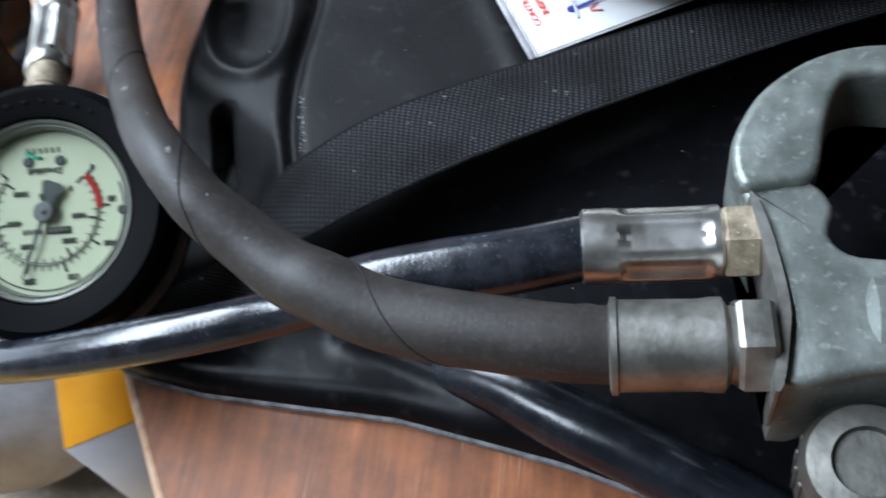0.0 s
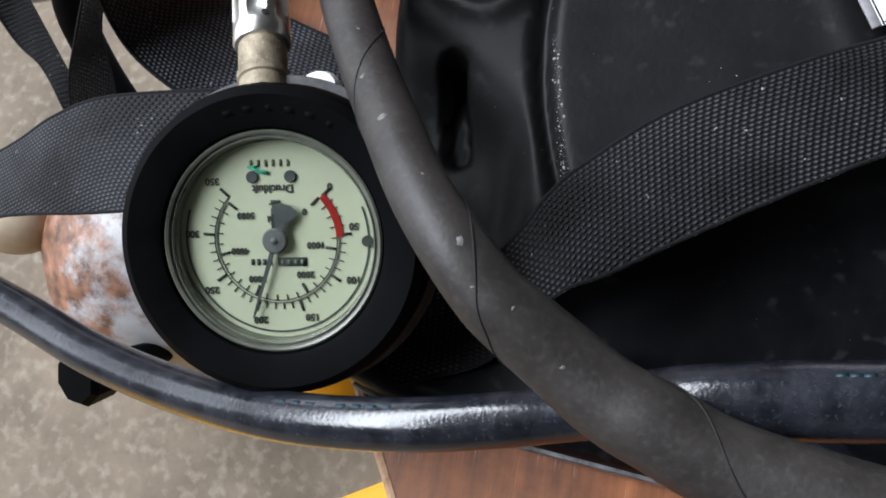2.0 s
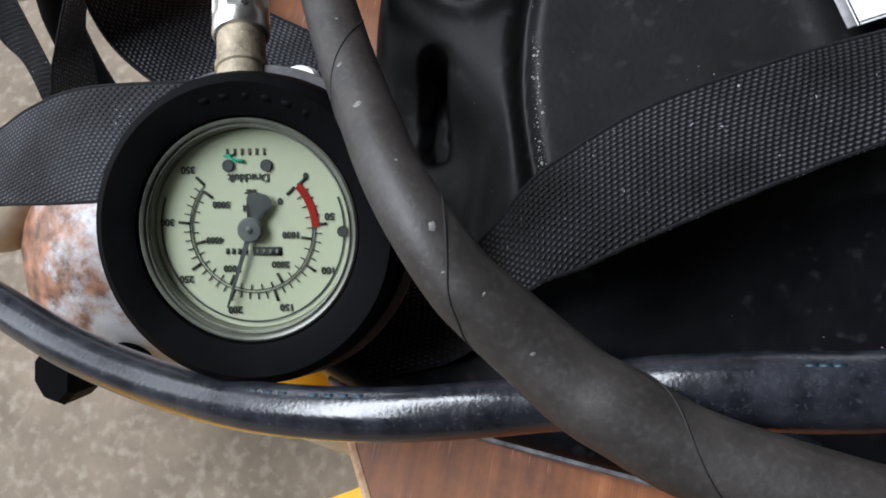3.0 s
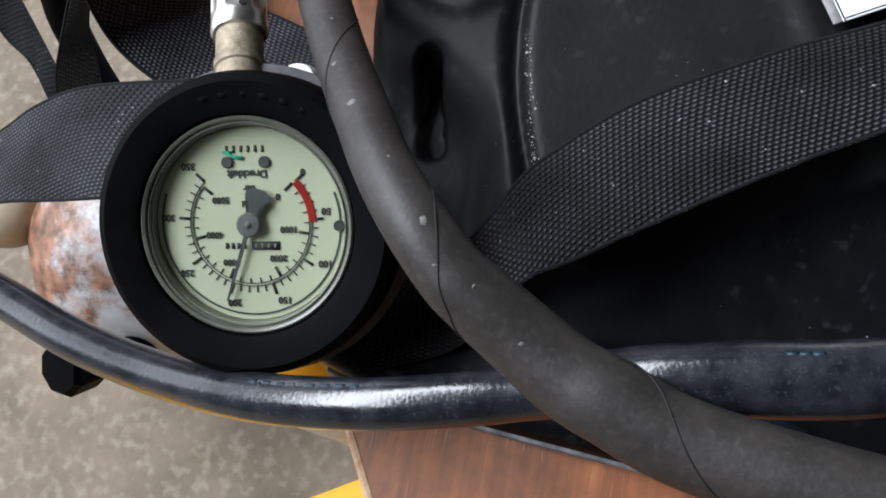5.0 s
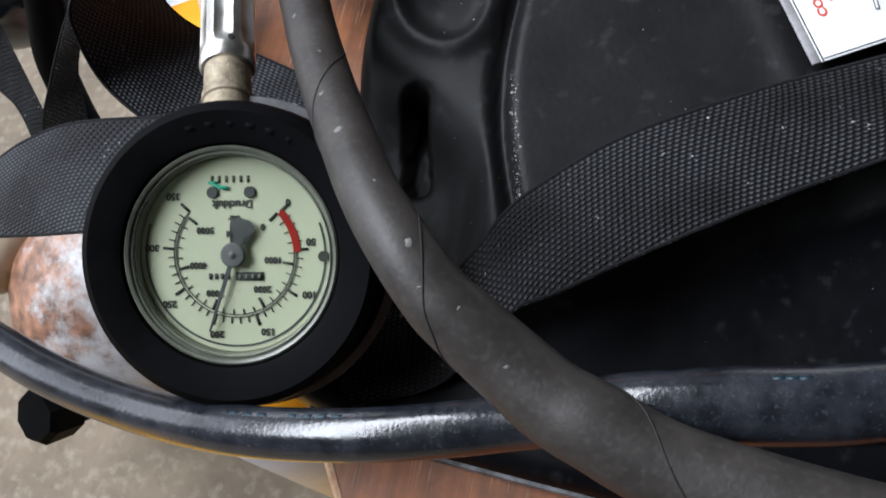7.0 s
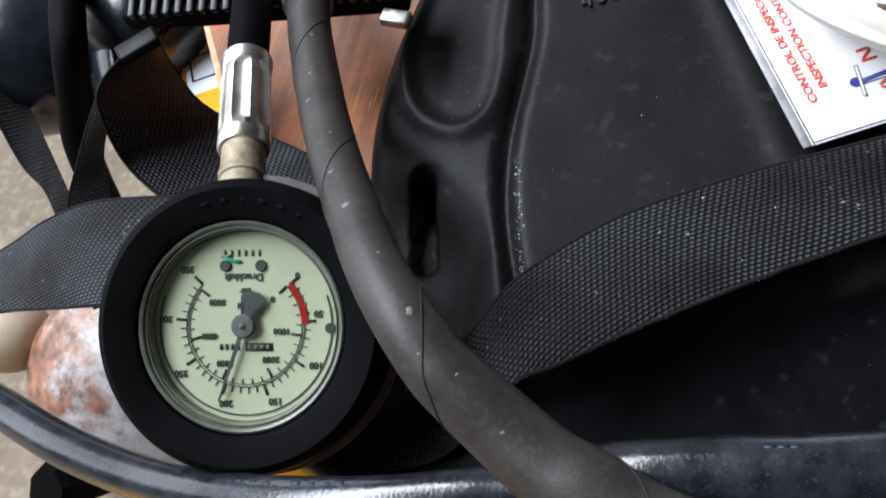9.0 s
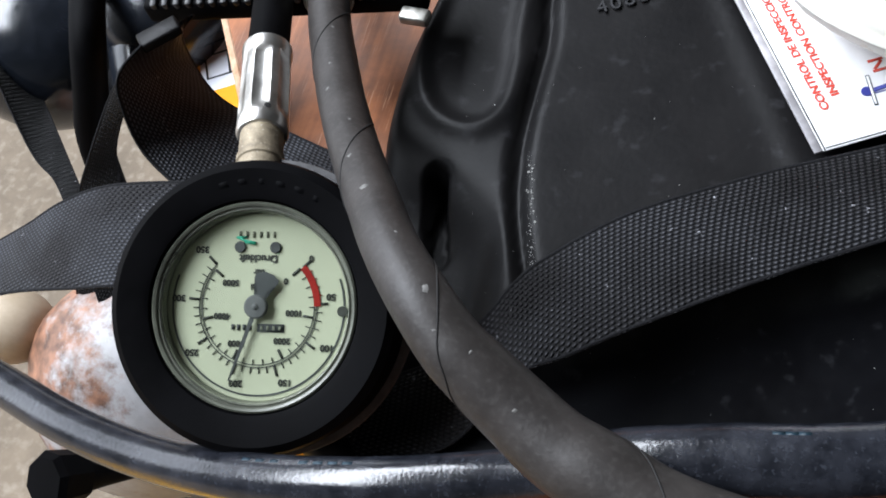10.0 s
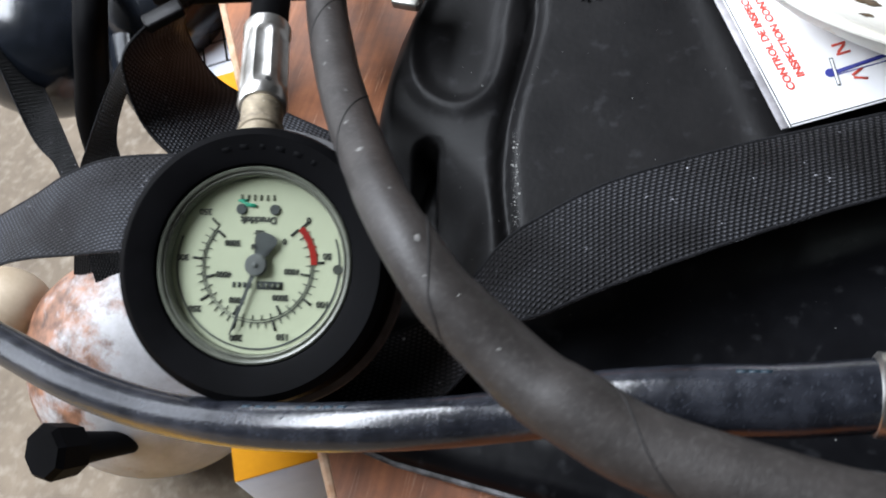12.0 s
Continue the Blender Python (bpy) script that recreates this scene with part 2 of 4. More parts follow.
CAST = mat("cast_zinc", (0.33, 0.355, 0.33), 0.42, 0.6, dark=(0.12, 0.135, 0.122), scale=70, amount=1.1, bump=0.6, bump_scale=260, specks=(0.5, 0.52, 0.5), speck_amount=0.58, speck_soft=0.3)
DIAL = mat("pale_green_dial", (0.365, 0.385, 0.285), 0.7, dark=(0.345, 0.365, 0.27), scale=40, bump=0.0, spec=0.15)
INK = mat("black_print", (0.045, 0.048, 0.043), 0.6, spec=0.08)
GREY_INK = mat("grey_print", (0.065, 0.071, 0.072), 0.6, spec=0.08)
RED_INK = mat("red_print", (0.24, 0.014, 0.010), 0.6, dark=(0.18, 0.010, 0.008), spec=0.1)
BLUE_INK = mat("blue_print", (0.03, 0.04, 0.3), 0.6)
GREEN_INK = mat("green_marker", (0.02, 0.36, 0.22), 0.6)
CARD_RED = mat("orange_red_print", (0.56, 0.055, 0.03), 0.6, dark=(0.48, 0.045, 0.025))
MASK = mat("blue_black_rubber", (0.014, 0.017, 0.024), 0.2, dark=(0.006, 0.008, 0.011), scale=40, bump=0.3, bump_scale=90, bump_dist=0.001, spec=0.6)
CARD = mat("white_card", (0.82, 0.82, 0.83), 0.5, dark=(0.76, 0.76, 0.78), scale=30, bump=0.03)
CARD_EDGE = mat("grey_laminate_edge", (0.5, 0.48, 0.5), 0.35)
CREAM = mat("stained_cream_plastic", (0.84, 0.82, 0.75), 0.45, dark=(0.8, 0.77, 0.68), scale=12, bump=0.1, specks=(0.5, 0.33, 0.16), speck_amount=0.66)
ORANGE = mat("orange_print", (0.85, 0.37, 0.012), 0.5, dark=(0.75, 0.31, 0.01), scale=60, bump=0.05)
YELLOW = mat("yellow_floor_paint", (0.8, 0.4, 0.015), 0.6, dark=(0.72, 0.36, 0.02), scale=40, bump=0.3)
LABEL_WHITE = mat("white_label", (0.68, 0.7, 0.76), 0.5, dark=(0.6, 0.62, 0.68), scale=40, bump=0.05)
TANK = rusty_paint()
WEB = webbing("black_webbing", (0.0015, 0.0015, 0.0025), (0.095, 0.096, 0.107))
WEB_DARK = webbing("dark_webbing", (0.0010, 0.0010, 0.0013), (0.006, 0.006, 0.007))
WEB_FADED = webbing("faded_webbing", (0.012, 0.0125, 0.015), (0.12, 0.125, 0.145))
GLOSS = mat("glossy_black_plastic", (0.014, 0.017, 0.024), 0.26, dark=(0.005, 0.006, 0.009), scale=60, bump=0.2, bump_scale=140, bump_dist=0.001, specks=(0.05, 0.05, 0.055), speck_amount=0.7)

GLASS = bpy.data.materials.new("gauge_glass")
GLASS.use_nodes = True
gt = GLASS.node_tree
gt.nodes.remove(gt.nodes["Principled BSDF"])
clear = gt.nodes.new("ShaderNodeBsdfTransparent")
clear.inputs["Color"].default_value = (0.985, 1.0, 0.975, 1)
sheen = gt.nodes.new("ShaderNodeBsdfGlossy")
sheen.inputs["Roughness"].default_value = 0.06
fres = gt.nodes.new("ShaderNodeFresnel")
fres.inputs["IOR"].default_value = 1.3
pane = gt.nodes.new("ShaderNodeMixShader")
gt.links.new(fres.outputs[0], pane.inputs[0])
gt.links.new(clear.outputs[0], pane.inputs[1])
gt.links.new(sheen.outputs[0], pane.inputs[2])
gt.links.new(pane.outputs[0], gt.nodes["Material Output"].inputs["Surface"])


# ---- builders ----
def part(name, bm, material, parent=None, label="", smooth=True):
    """Links a bmesh as one mesh object under a thing or a part."""
    me = bpy.data.meshes.new(name)
    if smooth:
        for e in bm.edges:
            if len(e.link_faces) == 2 and e.calc_face_angle(0.0) > 0.6:
                e.smooth = False
    bm.to_mesh(me)
    bm.free()
    if smooth:
        for p in me.polygons:
            p.use_smooth = True
    me.materials.append(material)
    ob = new(name, me)
    if parent is not None:
        ob.parent = parent
        ob.matrix_parent_inverse = parent.matrix_world.inverted()
    if label:
        tagged(ob, label)
    return ob


def thing(name, label, category, at=(0, 0, 0), group="", kind=""):
    e = new(name)
    e.empty_display_size = 0.01
    e.location = at
    e.matrix_world = Matrix.Translation(at)
    return tagged(e, label, category, group, kind)


def spline(points, n=8):
    """Catmull-Rom through points of any dimension."""
    p = [np.array(q, float) for q in points]
    closed = len(p) > 3 and np.allclose(p[0], p[-1])
    p = [p[-2] if closed else 2 * p[0] - p[1]] + p + [p[1] if closed else 2 * p[-1] - p[-2]]
    out = []
    for i in range(1, len(p) - 2):
        for k in range(n):
            t = k / n
            a, b, c, d = p[i - 1], p[i], p[i + 1], p[i + 2]
            out.append(0.5 * (2 * b + (c - a) * t + (2 * a - 5 * b + 4 * c - d) * t * t + (3 * b - a - 3 * c + d) * t ** 3))
    out.append(p[-2])
    return out


def frames_along(path):
    """Points with a sideways and an up vector carried along without twist."""
    pts = [Vector(q[:3]) for q in path]
    res = []
    side = None
    for i, q in enumerate(pts):
        tan = (pts[min(i + 1, len(pts) - 1)] - pts[max(i - 1, 0)]).normalized()
        if side is None:
            side = tan.cross(Vector((0, 0, 1)))
            if side.length < 0.1:
                side = tan.cross(Vector((1, 0, 0)))
        side = (side - tan * side.dot(tan)).normalized()
        res.append((q, side, side.cross(tan).normalized(), tan))
    return res


def tube_bm(path, radii, seg=28, caps=True):
    """Round tube along a list of points; radii: one number or one for each point."""
    bm = bmesh.new()
    fr = frames_along(path)
    rings = []
    for i, (q, s, u, _) in enumerate(fr):
        r = radii if isinstance(radii, (int, float)) else radii[i]
        rings.append([bm.verts.new(q + s * (r * math.cos(a)) + u * (r * math.sin(a)))
                      for a in (2 * math.pi * k / seg for k in range(seg))])
    for a, b in zip(rings, rings[1:]):
        for k in range(seg):
            bm.faces.new((a[k], a[(k + 1) % seg], b[(k + 1) % seg], b[k]))
    if caps:
        bm.faces.new(rings[0][::-1])
        bm.faces.new(rings[-1])
    bmesh.ops.recalc_face_normals(bm, faces=bm.faces)
    return bm


def lathe_bm(profile, m=None, seg=64, flats=0, caps=True):
    """Turns (radius, height) pairs about z; flats: number of sides for hexagons and the like."""
    bm = bmesh.new()
    n = flats or seg
    rings = []
    for r, z in profile:
        rings.append([bm.verts.new((r * math.cos(2 * math.pi * k / n), r * math.sin(2 * math.pi * k / n), z)) for k in range(n)])
    for a, b in zip(rings, rings[1:]):
        for k in range(n):
            bm.faces.new((a[k], a[(k + 1) % n], b[(k + 1) % n], b[k]))
    if caps:
        bm.faces.new(rings[0][::-1])
        bm.faces.new(rings[-1])
    bmesh.ops.recalc_face_normals(bm, faces=bm.faces)
    if m is not None:
        bm.transform(m)
    return bm


def along(a, b):
    """Pose at a whose z axis points to b."""
    a, b = Vector(a), Vector(b)
    return Matrix.Translation(a) @ (b - a).to_track_quat("Z", "Y").to_matrix().to_4x4()


def box_bm(sx, sy, sz, m=None, bevel=0.0, seg=3):
    bm = bmesh.new()
    bmesh.ops.create_cube(bm, size=1)
    bmesh.ops.scale(bm, vec=(sx, sy, sz), verts=bm.verts)
    if bevel:
        bmesh.ops.bevel(bm, geom=bm.edges[:], offset=bevel, segments=seg, profile=0.5, affect="EDGES")
    if m is not None:
        bm.transform(m)
    return bm


def prism_bm(outline, z0, z1, m=None, bevel=0.0):
    """Flat outline pulled up from z0 to z1, its upper rim rounded over by bevel."""
    n = len(outline)
    pts = [Vector((x, y)) for x, y in outline]
    area = sum(a.x * b.y - b.x * a.y for a, b in zip(pts, pts[1:] + pts[:1]))
    sign = 1 if area > 0 else -1
    inward = []
    for k in range(n):
        t = (pts[(k + 1) % n] - pts[k - 1]).normalized()
        inward.append(Vector((-t.y, t.x)) * sign)
    layers = [(0.0, z0), (0.0, z1)]
    if bevel:
        layers = [(0.0, z0)] + [(bevel * (1 - math.cos(a)), z1 - bevel * (1 - math.sin(a))) for a in np.linspace(0, math.pi / 2, 5)]
    bm = bmesh.new()
    rings = [[bm.verts.new((*(p + q * d), z)) for p, q in zip(pts, inward)] for d, z in layers]
    for a, b in zip(rings, rings[1:]):
        for k in range(n):
            bm.faces.new((a[k], a[(k + 1) % n], b[(k + 1) % n], b[k]))
    caps = [bm.faces.new(rings[0][::-1]), bm.faces.new(rings[-1])]
    bmesh.ops.triangulate(bm, faces=caps, ngon_method="EAR_CLIP")
    bmesh.ops.recalc_face_normals(bm, faces=bm.faces)
    if m is not None:
        bm.transform(m)
    return bm


def ribbon_bm(edge_a, edge_b, thick=0.0018, n=10, across=6, sag=0.0):
    """Webbing between two edge lines, with thickness; its own length and width in millimetres go into the UV map."""
    a, b = spline(edge_a, n), spline(edge_b, n)
    bm = bmesh.new()
    uvl = bm.loops.layers.uv.new("UVMap")
    length = 0.0
    rows = []
    for i in range(len(a)):
        pa, pb = Vector(a[i]), Vector(b[i])
        if i:
            mid0 = (Vector(a[i - 1]) + Vector(b[i - 1])) / 2
            length += ((pa + pb) / 2 - mid0).length
        j0, j1 = max(i - 1, 0), min(i + 1, len(a) - 1)
        tan = (Vector(a[j1]) + Vector(b[j1]) - Vector(a[j0]) - Vector(b[j0]))
        nor = tan.cross(pb - pa).normalized()
        top, bot = [], []
        for k in range(across + 1):
            f = k / across
            round_off = 1 - 0.75 * (2 * abs(f - 0.5)) ** 8
            q = pa.lerp(pb, f) + nor * (sag * 4 * f * (1 - f))
            uvw = (length * 1000, f * (pb - pa).length * 1000)
            top.append((bm.verts.new(q + nor * (thick / 2 * round_off)), uvw))
            bot.append((bm.verts.new(q - nor * (thick / 2 * round_off)), uvw))
        rows.append(top + bot[::-1])
    m = len(rows[0])
    for r0, r1 in zip(rows, rows[1:]):
        for k in range(m):
            quad = (r0[k], r0[(k + 1) % m], r1[(k + 1) % m], r1[k])
            f = bm.faces.new([v for v, _ in quad])
            for lp, (_, uvw) in zip(f.loops, quad):
                lp[uvl].uv = uvw
    for r in (rows[0][::-1], rows[-1]):
        f = bm.faces.new([v for v, _ in r])
        for lp, (_, uvw) in zip(f.loops, r):
            lp[uvl].uv = uvw
    bmesh.ops.recalc_face_normals(bm, faces=bm.faces)
    return bm


def letters(name, text, size, m, material, parent, align="CENTER", depth=0.00004, bold=0.0):
    """Raised print in the built-in font, turned into a mesh."""
    cu = bpy.data.curves.new(name, "FONT")
    cu.body, cu.size, cu.align_x, cu.align_y, cu.extrude, cu.offset = text, size, align, "CENTER", depth, bold
    tmp = bpy.data.objects.new(name, cu)
    scene.collection.objects.link(tmp)
    me = bpy.data.meshes.new_from_object(tmp.evaluated_get(bpy.context.evaluated_depsgraph_get()))
    bpy.data.objects.remove(tmp)
    bpy.data.curves.remove(cu)
    me.transform(m)
    me.materials.clear()
    me.materials.append(material)
    ob = new(name, me)
    ob.parent = parent
    ob.matrix_parent_inverse = parent.matrix_world.inverted()
    return ob


# ---- setting: floor and bench ----
FLOOR_Z = -0.22
EDGE = Vector((-0.477, 0.879, 0))      # along the bench's long edge
OUT = Vector((-0.879, -0.477, 0))      # away from the bench
CORNER = Vector((-0.0222, 0.0480, 0))  # a point on the bench's upper edge
BENCH = Matrix(((-EDGE.x * 0 - OUT.x, EDGE.x, 0, CORNER.x), (-OUT.y, EDGE.y, 0, CORNER.y), (0, 0, 1, 0), (0, 0, 0, 1)))  # x into the bench, y along its edge

bm = bmesh.new()
bmesh.ops.create_grid(bm, x_segments=40, y_segments=40, size=40)
bm.transform(Matrix.Translation((0, 0, FLOOR_Z)))
tagged(part("ground", bm, CONCRETE), "stained grey-beige concrete floor with pale specks", "floor", kind="structure")

line = box_bm(0.075, 1.6, 0.0016, Matrix.Translation((-0.0192 + 0.0, 0.0333, FLOOR_Z + 0.0008)) @ pose(0, 0, 0, 0, 0, -60), 0.0004, 1)
tagged(part("floor_marking", line, YELLOW), "yellow painted safety line on the concrete floor", "floor marking", kind="structure")

# Unseen walls and ceiling, added to block stray light and keep blacks deep.
HALL = mat("grey_plaster", (0.12, 0.12, 0.118), 0.9, dark=(0.09, 0.09, 0.088), scale=3, bump=0.2, bump_scale=40)
H0, H1 = FLOOR_Z, 2.8
for name, sx, sy, sz, x, y, z in (
        ("unseen_wall_east", 0.15, 8.3, H1 - H0, 4.075, 0, (H0 + H1) / 2), ("unseen_wall_north", 8.0, 0.15, H1 - H0, 0, 4.075, (H0 + H1) / 2),
        ("unseen_wall_south", 8.0, 0.15, H1 - H0, 0, -4.075, (H0 + H1) / 2),
        ("unseen_wall_west_a", 0.15, 3.25, H1 - H0, -4.075, -2.525, (H0 + H1) / 2), ("unseen_wall_west_b", 0.15, 2.05, H1 - H0, -4.075, 3.125, (H0 + H1) / 2),
        ("unseen_wall_west_lintel", 0.15, 3.0, H1 - 2.1, -4.075, 0.6, (2.1 + H1) / 2)):
    tagged(part(name, box_bm(sx, sy, sz, Matrix.Translation((x, y, z)), 0.01, 1), HALL), "plain grey plastered wall, unseen, added to keep the surroundings dark", "wall", kind="structure")
bm = bmesh.new()
for sx, sy, x, y in ((0.95, 8.3, -3.575, 0), (5.3, 8.3, 1.35, 0), (1.8, 2.85, -2.2, -2.725), (1.8, 1.25, -2.2, 3.525)):
    tmp = box_bm(sx, sy, 0.12, Matrix.Translation((x, y, H1 + 0.06)))
    me = bpy.data.meshes.new("tmp")
    tmp.to_mesh(me)
    tmp.free()
    bm.from_mesh(me)
    bpy.data.meshes.remove(me)
tagged(part("ceiling", bm, HALL, smooth=False), "plain grey ceiling, unseen, added with a long opening for light", "ceiling", kind="structure")

BOARD = BENCH @ pose(0, 0, 0, 0, 0, 1.4)
bench = thing("wooden_bench", "red-brown varnished wooden bench with scratched top and pale worn edge", "bench", (0.2, 0.2, FLOOR_Z))
plank = box_bm(0.56, 1.5, 0.024, BOARD @ Matrix.Translation((0.2815, 0.2, -0.012)), 0.0012, 2)
part("board", plank, WOOD, bench)
strip = tube_bm([BOARD @ Vector((0.0016, y, -0.0018)) for y in np.linspace(-0.545, 0.945, 90)], [0.0022 + 0.0005 * noise.noise((0, 0, i * 0.37)) for i in range(90)], 10)
part("worn_edge", strip, WOOD_EDGE, bench, "pale bare wood along the edge")
for px in (0.06, 0.5):
    for py in (-0.48, 0.88):
        part("leg", box_bm(0.05, 0.05, 0.196, BOARD @ Matrix.Translation((px, py, -0.122)), 0.003, 2), WOOD, bench)


# ---- gas tank lying beside the bench ----
tank = thing("gas_cylinder", "short white-grey steel gas cylinder with rust, lying on the floor", "gas cylinder", (-0.16, 0.2, FLOOR_Z))
TR = 0.066
TM = BENCH @ Matrix.Translation((-0.111, 0.093, FLOOR_Z + TR)) @ pose(0, 0, 0, -90, 0, 0)   # z along the bench edge
prof = [(0.001, 0.0)] + [(TR * math.sin(a), 0.06 * (1 - math.cos(a))) for a in np.linspace(0.12, math.pi / 2, 14)]
prof = prof + [(TR, 0.075)] + [(TR * math.cos(a), 0.075 + 0.04 * math.sin(a)) for a in np.linspace(0.15, 1.45, 8)]
part("tank_body", lathe_bm(prof, TM, 72), TANK, tank)
bm = bmesh.new()
bmesh.ops.create_uvsphere(bm, u_segments=32, v_segments=20, radius=1)
bm.transform(Matrix.Translation((-0.2647, 0.1318, -0.112)) @ Matrix.Diagonal((0.026, 0.020, 0.022, 1)))
part("end_cap", bm, mat("tan_plastic", (0.55, 0.45, 0.33), 0.5, dark=(0.42, 0.33, 0.23), scale=40, bump=0.15), tank, "rounded beige plastic end cap")
K0 = BENCH @ Vector((-0.120, 0.101, -0.132))
K1 = BENCH @ Vector((-0.138, 0.0885, -0.094))
part("valve_stem", lathe_bm([(0.0055, 0), (0.0068, 0.02), (0.0092, (K1 - K0).length)], along(K0, K1), 20), RUBBER, tank)
part("valve_knob", lathe_bm([(0.0095, 0.001), (0.012, 0.003), (0.0132, 0.0175), (0.011, 0.0205)], along(K1, K1 + (K1 - K0)) @ Matrix.Translation((0, 0, -0.012)), flats=8), RUBBER, tank, "black eight-sided plastic knob", smooth=False)

# ---- carton between tank and bench ----
box = thing("carton", "tall white carton with an orange printed top, standing beside the bench", "carton", (-0.09, 0.15, FLOOR_Z))
XM = BENCH @ Matrix.Translation((-0.0245, 0.0, 0)) @ pose(0, 0, 0, 0, 0, -1.8)
XZ = -0.04
part("box_body", box_bm(0.036, 0.36, XZ - FLOOR_Z, XM @ Matrix.Translation((0, 0.204, (XZ + FLOOR_Z) / 2)), 0.001, 1), LABEL_WHITE, box)
part("orange_panel", box_bm(0.0352, 0.2, 0.0006, XM @ Matrix.Translation((0, 0.1245, XZ + 0.0003))), ORANGE, box, "flat orange print")
part("orange_panel", box_bm(0.004, 0.158, 0.0006, XM @ Matrix.Translation((-0.0156, 0.304, XZ + 0.0003))), ORANGE, box, "orange margin")
for i in range(10):
    part("ruled_line", box_bm(0.0185, 0.0008, 0.0003, XM @ Matrix.Translation((-0.0015, 0.233 + i * 0.0145, XZ + 0.0002))), GREY_INK, box)
for x in (-0.0105, 0.0005, 0.0075):
    part("ruled_line", box_bm(0.0008, 0.131, 0.0003, XM @ Matrix.Translation((x, 0.2983, XZ + 0.0003))), GREY_INK, box)

# ---- carrying plate ----
plate = thing("backplate", "scuffed black moulded plastic backplate lying on the bench", "backplate", (0.12, 0.2, 0))


def plate_bottom(x):
    return float(np.interp(x, [-0.036, -0.02, 0.0, 0.03, 0.066, 0.118, 0.157, 0.25, 0.4], [0.066, 0.0605, 0.0562, 0.0535, 0.0505, 0.039, 0.0265, -0.004, -0.05]))


def near_line(x, y, line):
    best = 9.0
    for (x0, y0), (x1, y1) in zip(line, line[1:]):
        dx, dy = x1 - x0, y1 - y0
        t = max(0, min(1, ((x - x0) * dx + (y - y0) * dy) / (dx * dx + dy * dy)))
        best = min(best, math.hypot(x - x0 - t * dx, y - y0 - t * dy))
    return best


GROOVE = [(p[0], p[1]) for p in spline([(0.004, 0.33), (0.0089, 0.25), (0.0123, 0.2235), (0.0123, 0.2062), (0.0119, 0.1872), (0.0126, 0.1715), (0.015, 0.1546), (0.0194, 0.1387), (0.0245, 0.124)], 4)]
SLOT = [(-0.0142, 0.162), (-0.0136, 0.152), (-0.0105, 0.138)]
URIDGE = [(p[0], p[1]) for p in spline([(-0.029, 0.33), (-0.0305, 0.243), (-0.0308, 0.216), (-0.0271, 0.1962), (-0.0192, 0.1846), (-0.0071, 0.1796), (0.0015, 0.1836), (0.0052, 0.1931), (0.005, 0.21), (0.0026, 0.2327), (0.0, 0.33)], 4)]
RIB = [(p[0], p[1]) for p in spline([(0.05, 0.075), (0.075, 0.066), (0.1, 0.056), (0.125, 0.044), (0.16, 0.034)], 4)]


def plate_height(x, y):
    yb = plate_bottom(x)
    d = min(y - yb, x + 0.0365 + 0.004 * math.sin(y * 40))
    edge = math.sqrt(max(0.0, 1 - (1 - min(1, d / 0.009)) ** 2))
    # lower tray below the strap, higher panel above it
    s = y - max(0.103, 0.097 + 0.53 * (x - 0.03))
    step = 1 / (1 + math.exp(-s / 0.004))
    h = 0.009 + 0.011 * step
    h += 0.0022 * math.exp(-(near_line(x, y, URIDGE) / 0.0034) ** 2)
    h -= 0.0042 * math.exp(-(near_line(x, y, GROOVE) / 0.0024) ** 2)
    h -= 0.024 * math.exp(-(near_line(x, y, SLOT) / 0.0034) ** 4)
    h += 0.0013 * math.exp(-((x - 0.098 + 0.42 * (y - 0.178)) / 0.006) ** 2) * step
    h += 0.004 * math.exp(-(near_line(x, y, RIB) / 0.005) ** 2) * (1 - step)
    h -= 0.004 * math.exp(-(((x + 0.02) / 0.012) ** 2 + ((y - 0.145) / 0.016) ** 2))
    dip = 1 / (1 + math.exp(-((0.152 - y) - 0.5 * (x + 0.012)) / 0.006)) / (1 + math.exp((x - 0.010) / 0.003))
    h -= 0.014 * step * dip
    h += 0.0008 * noise.noise((x * 30, y * 30, 0))
    return 0.0015 + max(0.0, h) * edge


bm = bmesh.new()
NX, NY = 230, 210
xs = np.concatenate([np.linspace(-0.036, -0.02, 16), np.linspace(-0.0185, 0.36, NX - 16)])
cols = []
for x in xs:
    yb = plate_bottom(x)
    ys = yb + (0.40 - yb) * np.concatenate([np.linspace(0, 0.03, 12), np.linspace(0.0505, 1, NY - 12) ** 1.15])
    cols.append([bm.verts.new((x, y, plate_height(x, y))) for y in ys])
for a, b in zip(cols, cols[1:]):
    for k in range(len(a) - 1):
        bm.faces.new((a[k], b[k], b[k + 1], a[k + 1]))
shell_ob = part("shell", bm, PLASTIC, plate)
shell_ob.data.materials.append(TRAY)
# Faces below the strap line take the darker tray colour.
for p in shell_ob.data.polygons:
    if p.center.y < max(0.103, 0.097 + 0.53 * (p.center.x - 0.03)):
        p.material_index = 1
# Pale grey tube along the lower edge carries the rim's highlight as colour.
lip = tube_bm([(x, plate_bottom(x) + 0.0004, 0.0022) for x in np.linspace(-0.03, 0.35, 90)], 0.0013, 8)
part("lip", lip, LIP, plate, "worn grey lower lip, its edge highlight in the colour")
LETTER = mat("rubbed_moulding", (0.045, 0.045, 0.048), 0.55, dark=(0.012, 0.012, 0.013), scale=600, amount=1.0, spec=0.2)
MN = Matrix.Translation((0.0449, 0.2414, 0.0224)) @ pose(0, 0, 0, 0, 0, 23.5)
